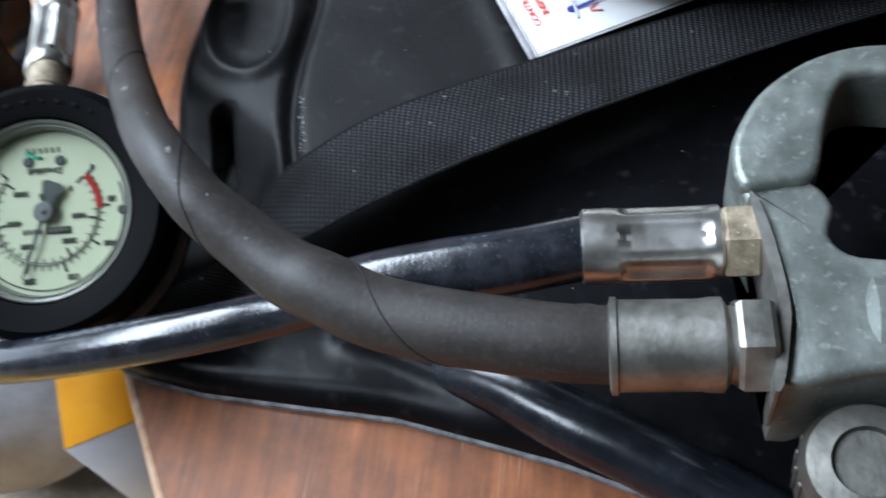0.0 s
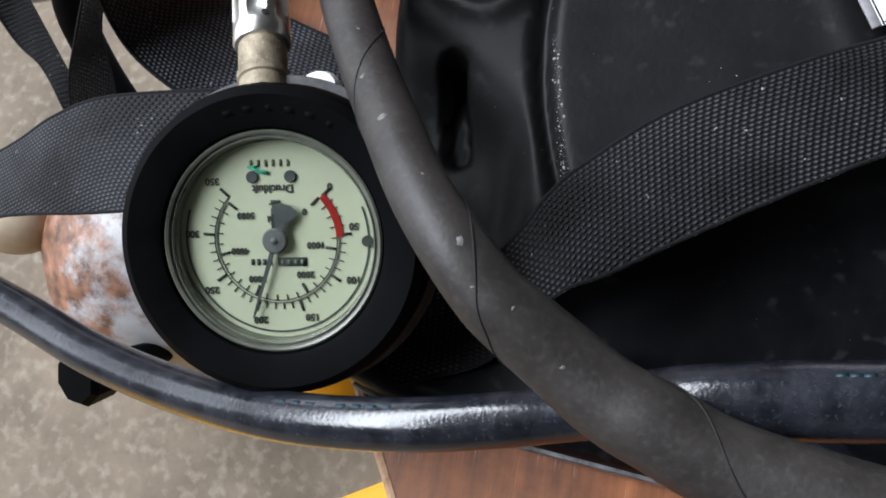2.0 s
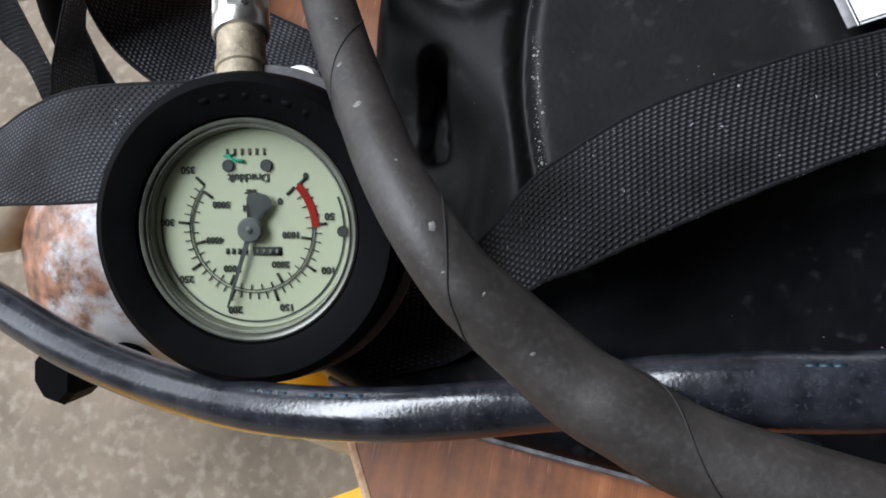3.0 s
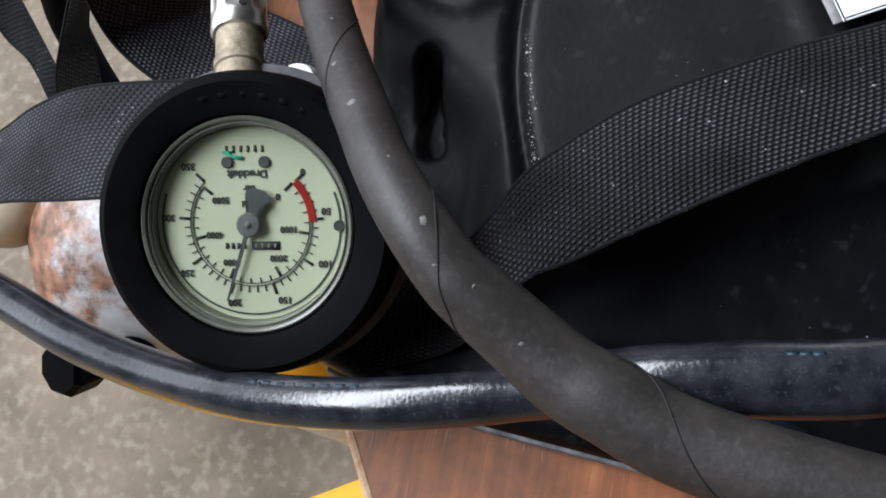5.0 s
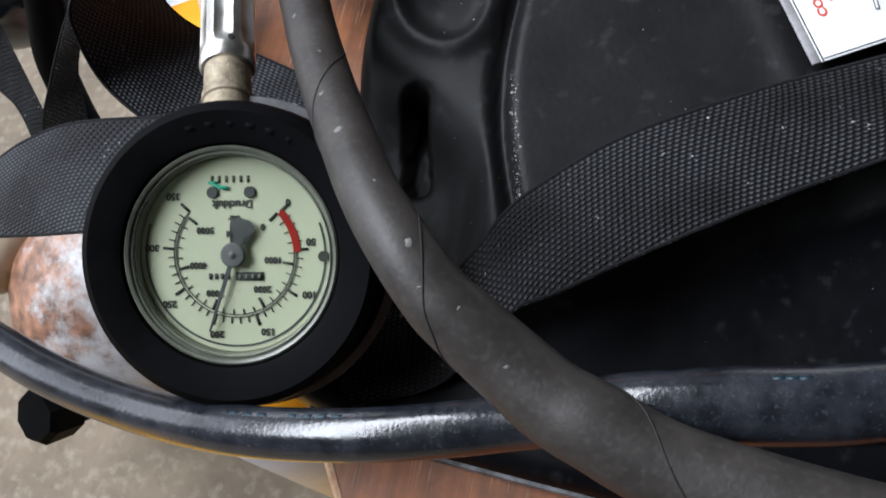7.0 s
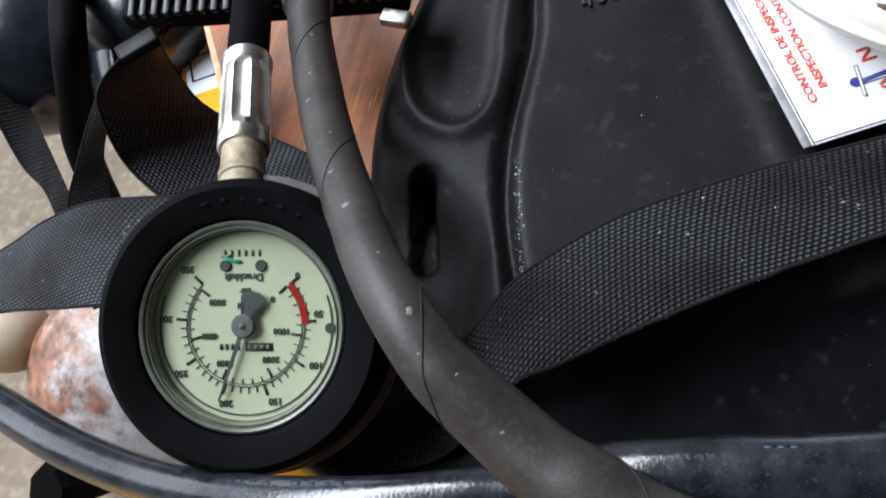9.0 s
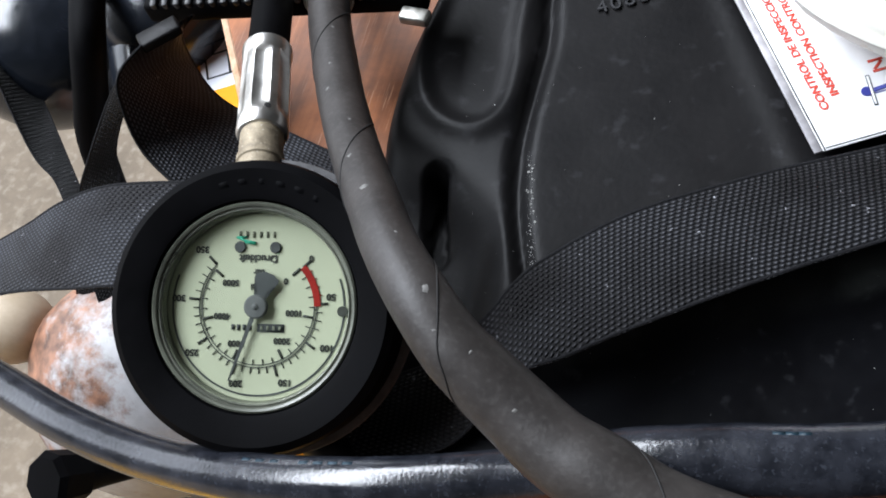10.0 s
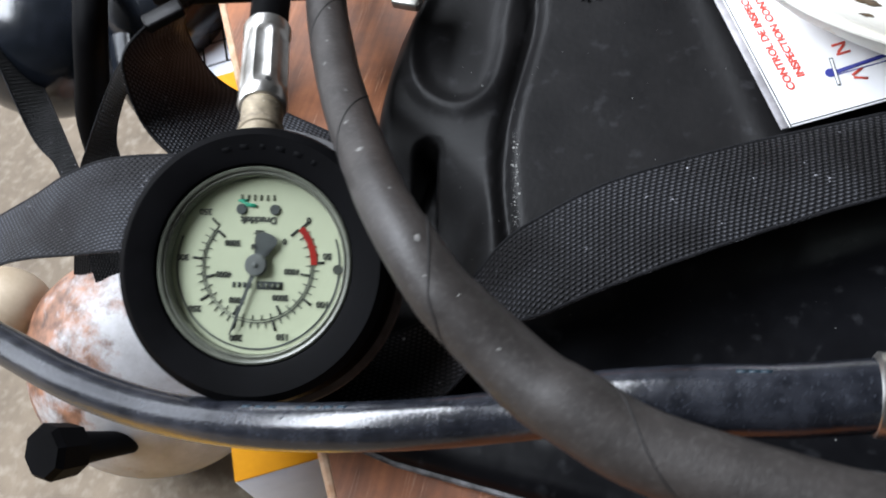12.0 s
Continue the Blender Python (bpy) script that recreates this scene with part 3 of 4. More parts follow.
for k, ch in enumerate("4080-001"):
    letters("moulded_digit", ch, 0.0078, MN @ Matrix.Translation(((k - 3.5) * 0.0048, 0, 0)), LETTER, plate, depth=0.0004)
for k in range(2):
    part("moulded_mark", box_bm(0.0012, 0.009, 0.001, MN @ Matrix.Translation((-0.0145 + 0.003 * k, 0.0105, 0)) @ pose(0, 0, 0, 0, 0, -18), 0.0003, 1), PLASTIC, plate)

# thick glossy black cable lying along the tray's lower side
cable = spline([(0.060, 0.070, -0.006), (0.078, 0.0675, 0.004), (0.099, 0.0595, 0.011), (0.119, 0.0485, 0.014), (0.1394, 0.0392, 0.014), (0.17, 0.025, 0.011), (0.215, 0.003, 0.008)], 8)
tagged(part("black_cable", tube_bm(cable, 0.0095, 28), GLOSS), "thick glossy black rubber cable lying along the backplate's tray", "cable")

# ---- straps ----
def strap(name, label, edge_a, edge_b, material, group=""):
    """A webbing strap between two edge lines, with its thicker woven selvedges."""
    e = thing(name, label, "strap", tuple((Vector(edge_a[-1]) + Vector(edge_b[-1])) / 2), group)
    part("webbing", ribbon_bm(edge_a, edge_b), material, e)
    for p, q in ((edge_a, edge_b), (edge_b, edge_a)):
        rim = [Vector(a) + (Vector(b) - Vector(a)).normalized() * 0.0006 for a, b in zip(p, q)]
        part("selvedge", tube_bm(spline(rim, 10), 0.00055, 8), SELVEDGE, e, "tightly woven edge")
    return e


SELVEDGE = mat("selvedge", (0.010, 0.010, 0.012), 0.85, dark=(0.006, 0.006, 0.007), scale=900, bump=0.8, bump_scale=1500, spec=0.2)
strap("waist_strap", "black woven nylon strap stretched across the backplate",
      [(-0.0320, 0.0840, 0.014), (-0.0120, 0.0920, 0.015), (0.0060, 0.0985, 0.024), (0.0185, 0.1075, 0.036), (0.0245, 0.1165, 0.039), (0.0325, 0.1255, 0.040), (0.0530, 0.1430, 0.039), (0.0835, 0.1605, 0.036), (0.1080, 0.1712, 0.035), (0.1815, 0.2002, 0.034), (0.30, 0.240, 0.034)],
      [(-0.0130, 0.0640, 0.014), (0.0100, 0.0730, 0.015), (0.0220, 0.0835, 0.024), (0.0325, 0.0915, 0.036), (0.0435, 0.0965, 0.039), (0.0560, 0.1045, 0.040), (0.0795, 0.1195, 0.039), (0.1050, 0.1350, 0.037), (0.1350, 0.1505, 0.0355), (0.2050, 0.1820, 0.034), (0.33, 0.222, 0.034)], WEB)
strap("shoulder_strap", "faded grey-black woven strap curling over the bench edge",
      [(-0.2425, 0.0917, -0.0200), (-0.2031, 0.1094, 0.0000), (-0.1734, 0.1187, 0.0140), (-0.1539, 0.1235, 0.0240), (-0.1364, 0.1290, 0.0330), (-0.1164, 0.1346, 0.0380), (-0.0843, 0.1394, 0.0380), (-0.0588, 0.1434, 0.0340)],
      [(-0.2332, 0.0699, -0.0200), (-0.1939, 0.0865, 0.0000), (-0.1649, 0.0961, 0.0140), (-0.1444, 0.0972, 0.0240), (-0.1173, 0.0974, 0.0330), (-0.0969, 0.0987, 0.0380), (-0.0749, 0.1035, 0.0360), (-0.0553, 0.1094, 0.0300)], WEB_FADED)
strap("looped_strap", "faded black strap loop hanging from a ribbed adjuster",
      [(-0.1148, 0.1887, 0.0500), (-0.1150, 0.1783, 0.0560), (-0.1191, 0.1661, 0.0550), (-0.1199, 0.1596, 0.0450), (-0.1166, 0.1526, 0.0320), (-0.1049, 0.1454, 0.0240), (-0.0882, 0.1389, 0.0180), (-0.0687, 0.1323, 0.0140)],
      [(-0.1087, 0.2024, 0.0460), (-0.1132, 0.1972, 0.0420), (-0.1235, 0.2043, 0.0180), (-0.1154, 0.1967, 0.0100), (-0.1008, 0.1895, 0.0080), (-0.0789, 0.1809, 0.0100), (-0.0559, 0.1718, 0.0120), (-0.0374, 0.1652, 0.0120)], WEB_FADED)
strap("hanging_strap", "black strap tail hanging beside the bench",
      [(-0.1285, 0.1904, 0.040), (-0.1690, 0.2014, 0.0), (-0.1913, 0.1832, -0.03), (-0.2031, 0.1710, -0.05), (-0.216, 0.145, -0.09)],
      [(-0.1236, 0.1894, 0.040), (-0.1589, 0.1993, 0.0), (-0.1800, 0.1929, -0.03), (-0.1827, 0.1788, -0.05), (-0.19, 0.15, -0.09)], WEB_DARK, "strap tails")
strap("hanging_strap", "black strap tail hanging in the air beside the bench",
      [(-0.3, 0.29, -0.02), (-0.262, 0.24, -0.05), (-0.235, 0.21, -0.055), (-0.2077, 0.1794, -0.06), (-0.19, 0.15, -0.09)],
      [(-0.28, 0.245, -0.02), (-0.245, 0.2, -0.05), (-0.225, 0.185, -0.055), (-0.2097, 0.166, -0.06), (-0.2, 0.14, -0.09)], WEB_DARK, "strap tails")

# ---- ribbed strap adjuster ----
adj = thing("strap_adjuster", "black plastic ribbed strap adjuster with scuffed ribs", "buckle", (-0.08, 0.21, 0.03))
AM = Matrix.Translation((-0.079, 0.2198, 0.043)) @ pose(0, 0, 0, 0, 0, 6)
RIB_MAT = mat("worn_black_ribs", (0.022, 0.023, 0.027), 0.45, dark=(0.012, 0.012, 0.014), scale=170, amount=0.7, bump=0.4, specks=(0.3, 0.31, 0.35), speck_amount=0.66)
part("body", box_bm(0.106, 0.022, 0.009, AM, 0.002), RUBBER, adj)
for i in range(22):
    x = -0.0483 + i * 0.0046
    part("rib", box_bm(0.0026, 0.0165, 0.004, AM @ Matrix.Translation((x, -0.003, 0.0052)) @ pose(0, 0, 0, 12, 0, 4), 0.0008, 2), RIB_MAT, adj)
part("bar", box_bm(0.015, 0.0075, 0.004, Matrix.Translation((-0.1115, 0.1858, 0.054)) @ pose(0, 0, 0, 0, 0, 42), 0.001), PLASTIC, adj)
part("tab", box_bm(0.0105, 0.0055, 0.004, Matrix.Translation((-0.0284, 0.2094, 0.042)) @ pose(0, 0, 0, 0, 0, -8), 0.001), STEEL, adj, "grey metal tab")

# glossy black mask shell and its tube
shell = thing("face_mask", "glossy black rubber face mask shell with a ribbed tube", "mask", (-0.2, 0.33, -0.03))
bm = bmesh.new()
bmesh.ops.create_uvsphere(bm, u_segments=48, v_segments=28, radius=1)
for v in bm.verts:
    v.co.z *= 1 + 0.08 * math.sin(3 * v.co.x)
bm.transform(Matrix.Translation((-0.214, 0.318, -0.03)) @ pose(0, 0, 0, 0, 0, 28) @ Matrix.Diagonal((0.045, 0.09, 0.045, 1)))
part("mask_shell", bm, MASK, shell)
bm = bmesh.new()
bmesh.ops.create_uvsphere(bm, u_segments=40, v_segments=24, radius=1)
bm.transform(Matrix.Translation((-0.194, 0.262, -0.045)) @ pose(0, 0, 0, 0, 0, 22) @ Matrix.Diagonal((0.024, 0.055, 0.030, 1)))
part("visor", bm, MASK, shell, "glossy dark visor")
mask_tube = spline([(-0.245, 0.36, 0.0), (-0.218, 0.288, 0.004), (-0.207, 0.261, 0.004), (-0.1945, 0.2296, 0.0), (-0.1980, 0.2145, -0.02), (-0.2079, 0.2038, -0.05), (-0.216, 0.192, -0.11), (-0.22, 0.185, -0.2)], 8)
part("tube", tube_bm(mask_tube, 0.0078, 20), RUBBER, shell)
bm = bmesh.new()
bmesh.ops.create_uvsphere(bm, u_segments=40, v_segments=24, radius=1)
bm.transform(Matrix.Translation((-0.275, 0.285, -0.06)) @ Matrix.Diagonal((0.06, 0.06, 0.05, 1)))
part("lens_frame", bm, MASK, shell)

# ---- inspection card ----
card = thing("inspection_card", "white printed inspection card in a clear sleeve on the backplate", "card", (0.14, 0.2, 0.03))
cdir = Vector((0.0725 - 0.1039, 0.2417 - 0.1759, 0)).normalized()     # up along its near edge
crt = Vector((0.1257 - 0.1039, 0.1859 - 0.1759, 0)).normalized()
crt = (crt - cdir * crt.dot(cdir)).normalized()
CM = Matrix(((crt.x, cdir.x, 0, 0.1039), (crt.y, cdir.y, 0, 0.1759), (0, 0, 1, 0.0292), (0, 0, 0, 1)))
part("sheet", box_bm(0.095, 0.135, 0.0006, CM @ Matrix.Translation((0.0475, 0.0675, 0)), 0.0001, 1), CARD, card)
part("sleeve_edge", box_bm(0.0026, 0.135, 0.0009, CM @ Matrix.Translation((-0.0012, 0.0675, 0)), 0.0002, 1), CARD_EDGE, card, "grey plastic sleeve edge")
part("border_line", box_bm(0.0003, 0.134, 0.0003, CM @ Matrix.Translation((0.0006, 0.067, 0.0004))), INK, card)
part("border_line", box_bm(0.09, 0.0003, 0.0003, CM @ Matrix.Translation((0.046, 0.0007, 0.0004))), INK, card)
TXT = pose(0, 0, 0, 0, 0, 90)
letters("printed_line", "CONTROL DE INSPECCION", 0.0045, CM @ Matrix.Translation((0.0066, 0.0135, 0.0005)) @ TXT @ Matrix.Diagonal((0.95, 0.76, 1, 1)), CARD_RED, card, "LEFT", bold=0.00016)
letters("printed_line", "INSPECTION CONTROL", 0.0045, CM @ Matrix.Translation((0.0112, 0.0175, 0.0005)) @ TXT @ Matrix.Diagonal((0.95, 0.76, 1, 1)), CARD_RED, card, "LEFT", bold=0.00016)
for k, (x, y, sx, sy, a) in enumerate([(0.0275, 0.0135, 0.0042, 0.0009, 25), (0.0275, 0.0108, 0.0042, 0.0009, -25), (0.0268, 0.0262, 0.0045, 0.0009, 0), (0.0268, 0.0222, 0.0045, 0.0009, 0), (0.0268, 0.0242, 0.004, 0.0009, 40)]):
    part("logo_stroke", box_bm(sx, sy, 0.0002, CM @ Matrix.Translation((x, y, 0.0005)) @ pose(0, 0, 0, 0, 0, a)), CARD_RED, card)
part("logo_bar", box_bm(0.03, 0.0014, 0.0002, CM @ Matrix.Translation((0.034, 0.0165, 0.0005)) @ pose(0, 0, 0, 0, 0, 4)), BLUE_INK, card)
part("logo_bar", box_bm(0.028, 0.0003, 0.0002, CM @ Matrix.Translation((0.033, 0.0145, 0.0005))), BLUE_INK, card)
part("logo_hub", lathe_bm([(0.0017, 0), (0.0017, 0.0003)], CM @ Matrix.Translation((0.0198, 0.0158, 0.0004)), 20), BLUE_INK, card)
part("logo_blade", box_bm(0.0012, 0.0115, 0.0002, CM @ Matrix.Translation((0.0212, 0.0158, 0.0006)) @ pose(0, 0, 0, 0, 0, -10), 0.0001, 1), GREY_INK, card)
part("logo_blade", box_bm(0.0008, 0.0108, 0.0003, CM @ Matrix.Translation((0.0212, 0.0158, 0.0006)) @ pose(0, 0, 0, 0, 0, -10), 0.0001, 1), CARD, card)
for i in range(6):
    part("printed_bar", box_bm(0.0013, 0.02 + 0.006 * (i % 3), 0.0002, CM @ Matrix.Translation((0.042 + i * 0.005, 0.022, 0.0005))), BLUE_INK if i % 2 else GREY_INK, card)

# rounded cream part lying over the card
bm = bmesh.new()
bmesh.ops.create_uvsphere(bm, u_segments=48, v_segments=24, radius=1)
for v in bm.verts:
    v.co *= 1 + 0.03 * noise.noise(v.co * 2.2)
bm.transform(Matrix.Translation((0.158, 0.222, 0.052)) @ pose(0, 0, 0, 0, 0, -8) @ Matrix.Diagonal((0.072, 0.036, 0.022, 1)))
PM = Matrix.Translation((0.158, 0.222, 0.052)) @ pose(0, 0, 0, 0, 0, -8)
pouch = thing("cream_pouch", "rounded cream plastic pouch lying over the inspection card", "pouch", (0.158, 0.222, 0.031))
part("pouch_body", bm, CREAM, pouch)
part("seam", tube_bm([PM @ Vector((0.0735 * math.cos(a), 0.0368 * math.sin(a), 0.001)) for a in np.linspace(0, 2 * math.pi, 61)], 0.0011, 8), CREAM, pouch, "raised welded seam")

STAIN = mat("brown_grime", (0.13, 0.085, 0.04), 0.7, dark=(0.06, 0.04, 0.02), scale=200)
for sx, sy, ln, wd, turn in ((-0.0390, -0.0190, 0.0060, 0.0019, 25), (-0.0375, -0.0238, 0.0070, 0.0016, 12), (-0.0350, -0.0278, 0.0050, 0.0011, 4), (-0.0335, -0.0303, 0.0035, 0.0008, 10)):
    sz = 0.022 * math.sqrt(1 - (sx / 0.072) ** 2 - (sy / 0.036) ** 2)
    nrm = Vector((sx / 0.072 ** 2, sy / 0.036 ** 2, sz / 0.022 ** 2)).normalized()
    smear = lathe_bm([(0.2, -0.2), (1.0, 0.0), (0.75, 0.3), (0.2, 0.4)], None, 14)
    for v in smear.verts:
        v.co *= 1 + 0.35 * noise.noise(v.co * 2.5 + Vector((sx * 900, sy * 700, 0)))
    smear.transform(PM @ Matrix.Translation((sx, sy, sz)) @ nrm.to_track_quat("Z", "Y").to_matrix().to_4x4() @ pose(0, 0, 0, 0, 0, turn) @ Matrix.Diagonal((ln, wd, 0.0012, 1)))
    part("grime_patch", smear, STAIN, pouch, "brown crusted grime")

# ---- pressure gauge ----
GX = Vector((0.055, 0.009, -0.006)).normalized()
GU = Vector((-0.004, 0.048, 0.023))
GU = (GU - GX * GU.dot(GX)).normalized()
GN = GX.cross(GU)
HUB = Vector((-0.0386, 0.0894, 0.0598))
GM = Matrix(((GX.x, GU.x, GN.x, HUB.x), (GX.y, GU.y, GN.y, HUB.y), (GX.z, GU.z, GN.z, HUB.z), (0, 0, 0, 1))) @ Matrix.Scale(1.022, 4)
gauge = thing("pressure_gauge", "round pressure gauge, pale green dial, thick black rubber cover", "pressure gauge", tuple(HUB - GN * 0.034))
RO = 0.0389
part("rubber_cover", lathe_bm([(0.030, -0.034), (0.0345, -0.033), (0.0368, -0.029), (0.0372, -0.014), (RO, -0.012), (RO, -0.001), (RO - 0.0006, 0.0013), (RO - 0.002, 0.0024),
                               (0.0362, 0.0030), (0.0298, 0.0018), (0.0283, 0.0012), (0.0278, -0.001), (0.0276, -0.006), (0.0276, -0.010), (0.001, -0.010)], GM, 96), RUBBER, gauge)
# Rim's grey is paler than the cover: its lit wall is in the colour.
part("cover_rim", lathe_bm([(0.0375, -0.0165), (0.0402, -0.0150), (0.0411, -0.0136), (0.0409, -0.0120), (0.0385, -0.0108)], GM, 96), mat("pale_rubber_rim", (0.10, 0.098, 0.10), 0.75, dark=(0.045, 0.044, 0.046), scale=120, bump=0.3), gauge, "grey rubber rim, coloured like the cover's lit outer wall")
bez = lathe_bm([(0.0277, -0.004), (0.0277, 0.0002), (0.0272, 0.0006), (0.0266, 0.0003), (0.0264, -0.0005), (0.0260, -0.0005), (0.0257, -0.0001), (0.0253, -0.0008), (0.0251, -0.004)], GM, 96, caps=False)
part("bezel", bez, mat("clear_grey_rim", (0.13, 0.138, 0.108), 0.3, dark=(0.07, 0.075, 0.06), scale=50, bump=0.05), gauge, "clear grey plastic rim")
dial = part("dial", lathe_bm([(0.0272, -0.0075), (0.0272, -0.0062), (0.0249, -0.0042)] + [(r / 1000, -0.0042) for r in range(24, 0, -3)] + [(0.0001, -0.0042)], GM, 96), DIAL, gauge, "pale green printed dial")
DM = GM @ Matrix.Translation((0, 0, -0.0041))
PX = 6.96e-5


def on_dial(radius_px, angle, z=0.0):
    a = radians(angle)
    return DM @ Matrix.Translation((radius_px * PX * math.cos(a), radius_px * PX * math.sin(a), z)) @ pose(0, 0, 0, 0, 0, angle)


def arc_bm(r0, r1, a0, a1, h=0.0001, n=60):
    bm = bmesh.new()
    rows = []
    for i in range(n + 1):
        a = radians(a0 + (a1 - a0) * i / n)
        rows.append([bm.verts.new(DM @ Vector((r * PX * math.cos(a), r * PX * math.sin(a), z))) for r, z in ((r0, 0.00005), (r1, 0.00005), (r1, h), (r0, h))])
    for p, q in zip(rows, rows[1:]):
        for k in range(4):
            bm.faces.new((p[k], p[(k + 1) % 4], q[(k + 1) % 4], q[k]))
    bm.faces.new(rows[0])
    bm.faces.new(rows[-1][::-1])
    bmesh.ops.recalc_face_normals(bm, faces=bm.faces)
    return bm


part("dial_rim_line", arc_bm(334, 341, 20, -200, 0.00012), GREY_INK, dial)
BAR0, BARSTEP = 42.0, 37.9
part("scale_arc", arc_bm(230, 233, 42, -223, 0.0002), GREY_INK, dial)
part("scale_arc", arc_bm(220, 223, 42, -219, 0.0002), GREY_INK, dial)
part("red_zone", arc_bm(220, 246, 42, 2, 0.00024, 30), RED_INK, dial, "red low-pressure zone")
for i in range(36):
    a = BAR0 - BARSTEP * i / 5
    major = i % 5 == 0
    ln, wd = (42, 10) if major else (22, 4)
    part("tick", box_bm(ln * PX, wd * PX, 0.0001, on_dial(233 + ln / 2, a, 0.00012)), RED_INK if i < 6 and not major else INK, dial)
for i in range(26):
    a = 43 - 52.3 * i / 5
    major = i % 5 == 0
    ln, wd = (40, 10) if major else (20, 4)
    part("tick", box_bm(ln * PX, wd * PX, 0.0001, on_dial(221 - ln / 2, a, 0.00012)), INK, dial)
FLIP = pose(0, 0, 0, 0, 0, 180)


def dial_text(name, text, size_px, x, y, material=INK):
    letters(name, text, size_px * PX * 1.35, DM @ Matrix.Translation(((x - 440) * PX, (458 - y) * PX, 0.0001)) @ FLIP, material, dial, bold=0.0001)


for text, x, y in (("0", 643, 268), ("50", 725, 412), ("100", 716, 606), ("150", 558, 742), ("200", 364, 752), ("250", 186, 640), ("300", 125, 432), ("350", 212, 243)):
    dial_text("numeral", text, 26, x, y)
for text, x, y in (("0", 547, 357), ("1000", 583, 478), ("2000", 540, 585), ("3000", 360, 600), ("4000", 300, 497), ("5000", 330, 368)):
    dial_text("numeral", text, 24, x, y)
dial_text("unit", "bar", 24, 440, 325)
dial_text("unit", "psi", 24, 427, 382)
dial_text("dial_word", "Druckluft", 29, 435, 272)


def dial_box(name, x, y, sx, sy, material, a=0, z=0.0001):
    part(name, box_bm(sx * PX, sy * PX, 0.0001, DM @ Matrix.Translation(((x - 440) * PX, (458 - y) * PX, z)) @ pose(0, 0, 0, 0, 0, a)), material, dial)


SERIAL_INK = mat("olive_print", (0.11, 0.115, 0.085), 0.6, spec=0.1)
for i in range(6):
    dial_box("serial_bar", 360 + i * 27, 181, 9, 24, SERIAL_INK)
PALE_MARK = mat("pale_mark", (0.2, 0.215, 0.165), 0.7, spec=0.1)
dial_box("maker_mark", 494, 538, 106, 32, GREY_INK)
for i in range(4):
    dial_box("maker_mark", 458 + i * 24, 538, 9, 15, PALE_MARK, z=0.0002)
for i in range(4):
    dial_box("maker_bar", 345 + i * 22, 538, 12, 22, GREY_INK)
for x, y, sx, sy, a in ((378, 205, 66, 9, -22), (402, 212, 44, 14, -10), (366, 193, 40, 8, 4)):
    dial_box("marker_stroke", x, y, sx, sy, GREEN_INK, a, 0.0003)
for x in (362, 502):
    part("screw", lathe_bm([(22 * PX, 0), (22 * PX, 0.0004), (19 * PX, 0.0006)], DM @ Matrix.Translation(((x - 440) * PX, (458 - 230) * PX, 0)), 24), GREY_INK, dial)
part("stop_pin", lathe_bm([(20 * PX, 0), (20 * PX, 0.0006)], DM @ Matrix.Translation((332 * PX, -8 * PX, 0)), 20), INK, dial)

needle_ang = math.atan2(458 - 735, 345 - 440)
NM = DM @ Matrix.Translation((0, 0, 0.0012)) @ Matrix.Rotation(needle_ang, 4, "Z")
needle = part("needle", prism_bm([(0.0, -10 * PX), (300 * PX, -3.6 * PX), (300 * PX, 3.6 * PX), (0.0, 10 * PX)], 0, 0.0003, NM), GREY_INK, gauge, "thin dark pointer", smooth=False)
tail = [(0, 12 * PX)] + [(-r * PX * math.cos(a), -r * PX * math.sin(a)) for r, a in ((70, -0.25), (118, -0.42), (132, -0.36), (138, -0.15), (138, 0.12), (128, 0.36), (112, 0.42), (72, 0.25))] + [(0, -12 * PX)]
part("tail", prism_bm(tail, 0, 0.0003, NM), GREY_INK, needle, smooth=False)
part("hub_cap", lathe_bm([(46 * PX, 0.0003), (46 * PX, 0.0011), (40 * PX, 0.0015), (14 * PX, 0.0016), (8 * PX, 0.0020), (1 * PX, 0.0021)], DM @ Matrix.Translation((0, 0, 0.0009)), 40), mat("grey_hub", (0.09, 0.095, 0.095), 0.5, spec=0.2), needle)
glass = part("glass", lathe_bm([(0.0252, -0.0010), (0.0252, -0.0004), (0.0249, -0.0001), (0.018, -0.00008), (0.008, -0.00008), (0.0002, -0.00008), (0.0002, -0.0010)], GM, 64), GLASS, gauge, "clear scratched lens")
glass.visible_shadow = False

def sleeve_bm(profile, m, z0, z1, depth, turn=0.0, seg=96):
    """Crimped sleeve: a turned profile pressed in by six rounded flats between two heights."""
    bm = bmesh.new()
    rings = []
    zs = sorted(set([z for _, z in profile] + [z0 + (z1 - z0) * k / 14 for k in range(15)]))
    pr = sorted(profile, key=lambda p: p[1])
    for z in zs:
        r = float(np.interp(z, [p[1] for p in pr], [p[0] for p in pr]))
        f = min(1.0, max(0.0, min(z - z0, z1 - z) / 0.0016))
        f = f * f * (3 - 2 * f)
        ring = []
        for k in range(seg):
            a = 2 * math.pi * k / seg
            c = max(0.0, math.cos(3 * (a + turn)) ** 2 - 0.25) / 0.75
            ring.append(bm.verts.new(m @ Vector(((r - depth * f * c ** 0.6) * math.cos(a), (r - depth * f * c ** 0.6) * math.sin(a), z))))
        rings.append(ring)
    for a, b in zip(rings, rings[1:]):
        for k in range(seg):
            bm.faces.new((a[k], a[(k + 1) % seg], b[(k + 1) % seg], b[k]))
    bm.faces.new(rings[0][::-1])
    bm.faces.new(rings[-1])
    bmesh.ops.recalc_face_normals(bm, faces=bm.faces)
    return bm


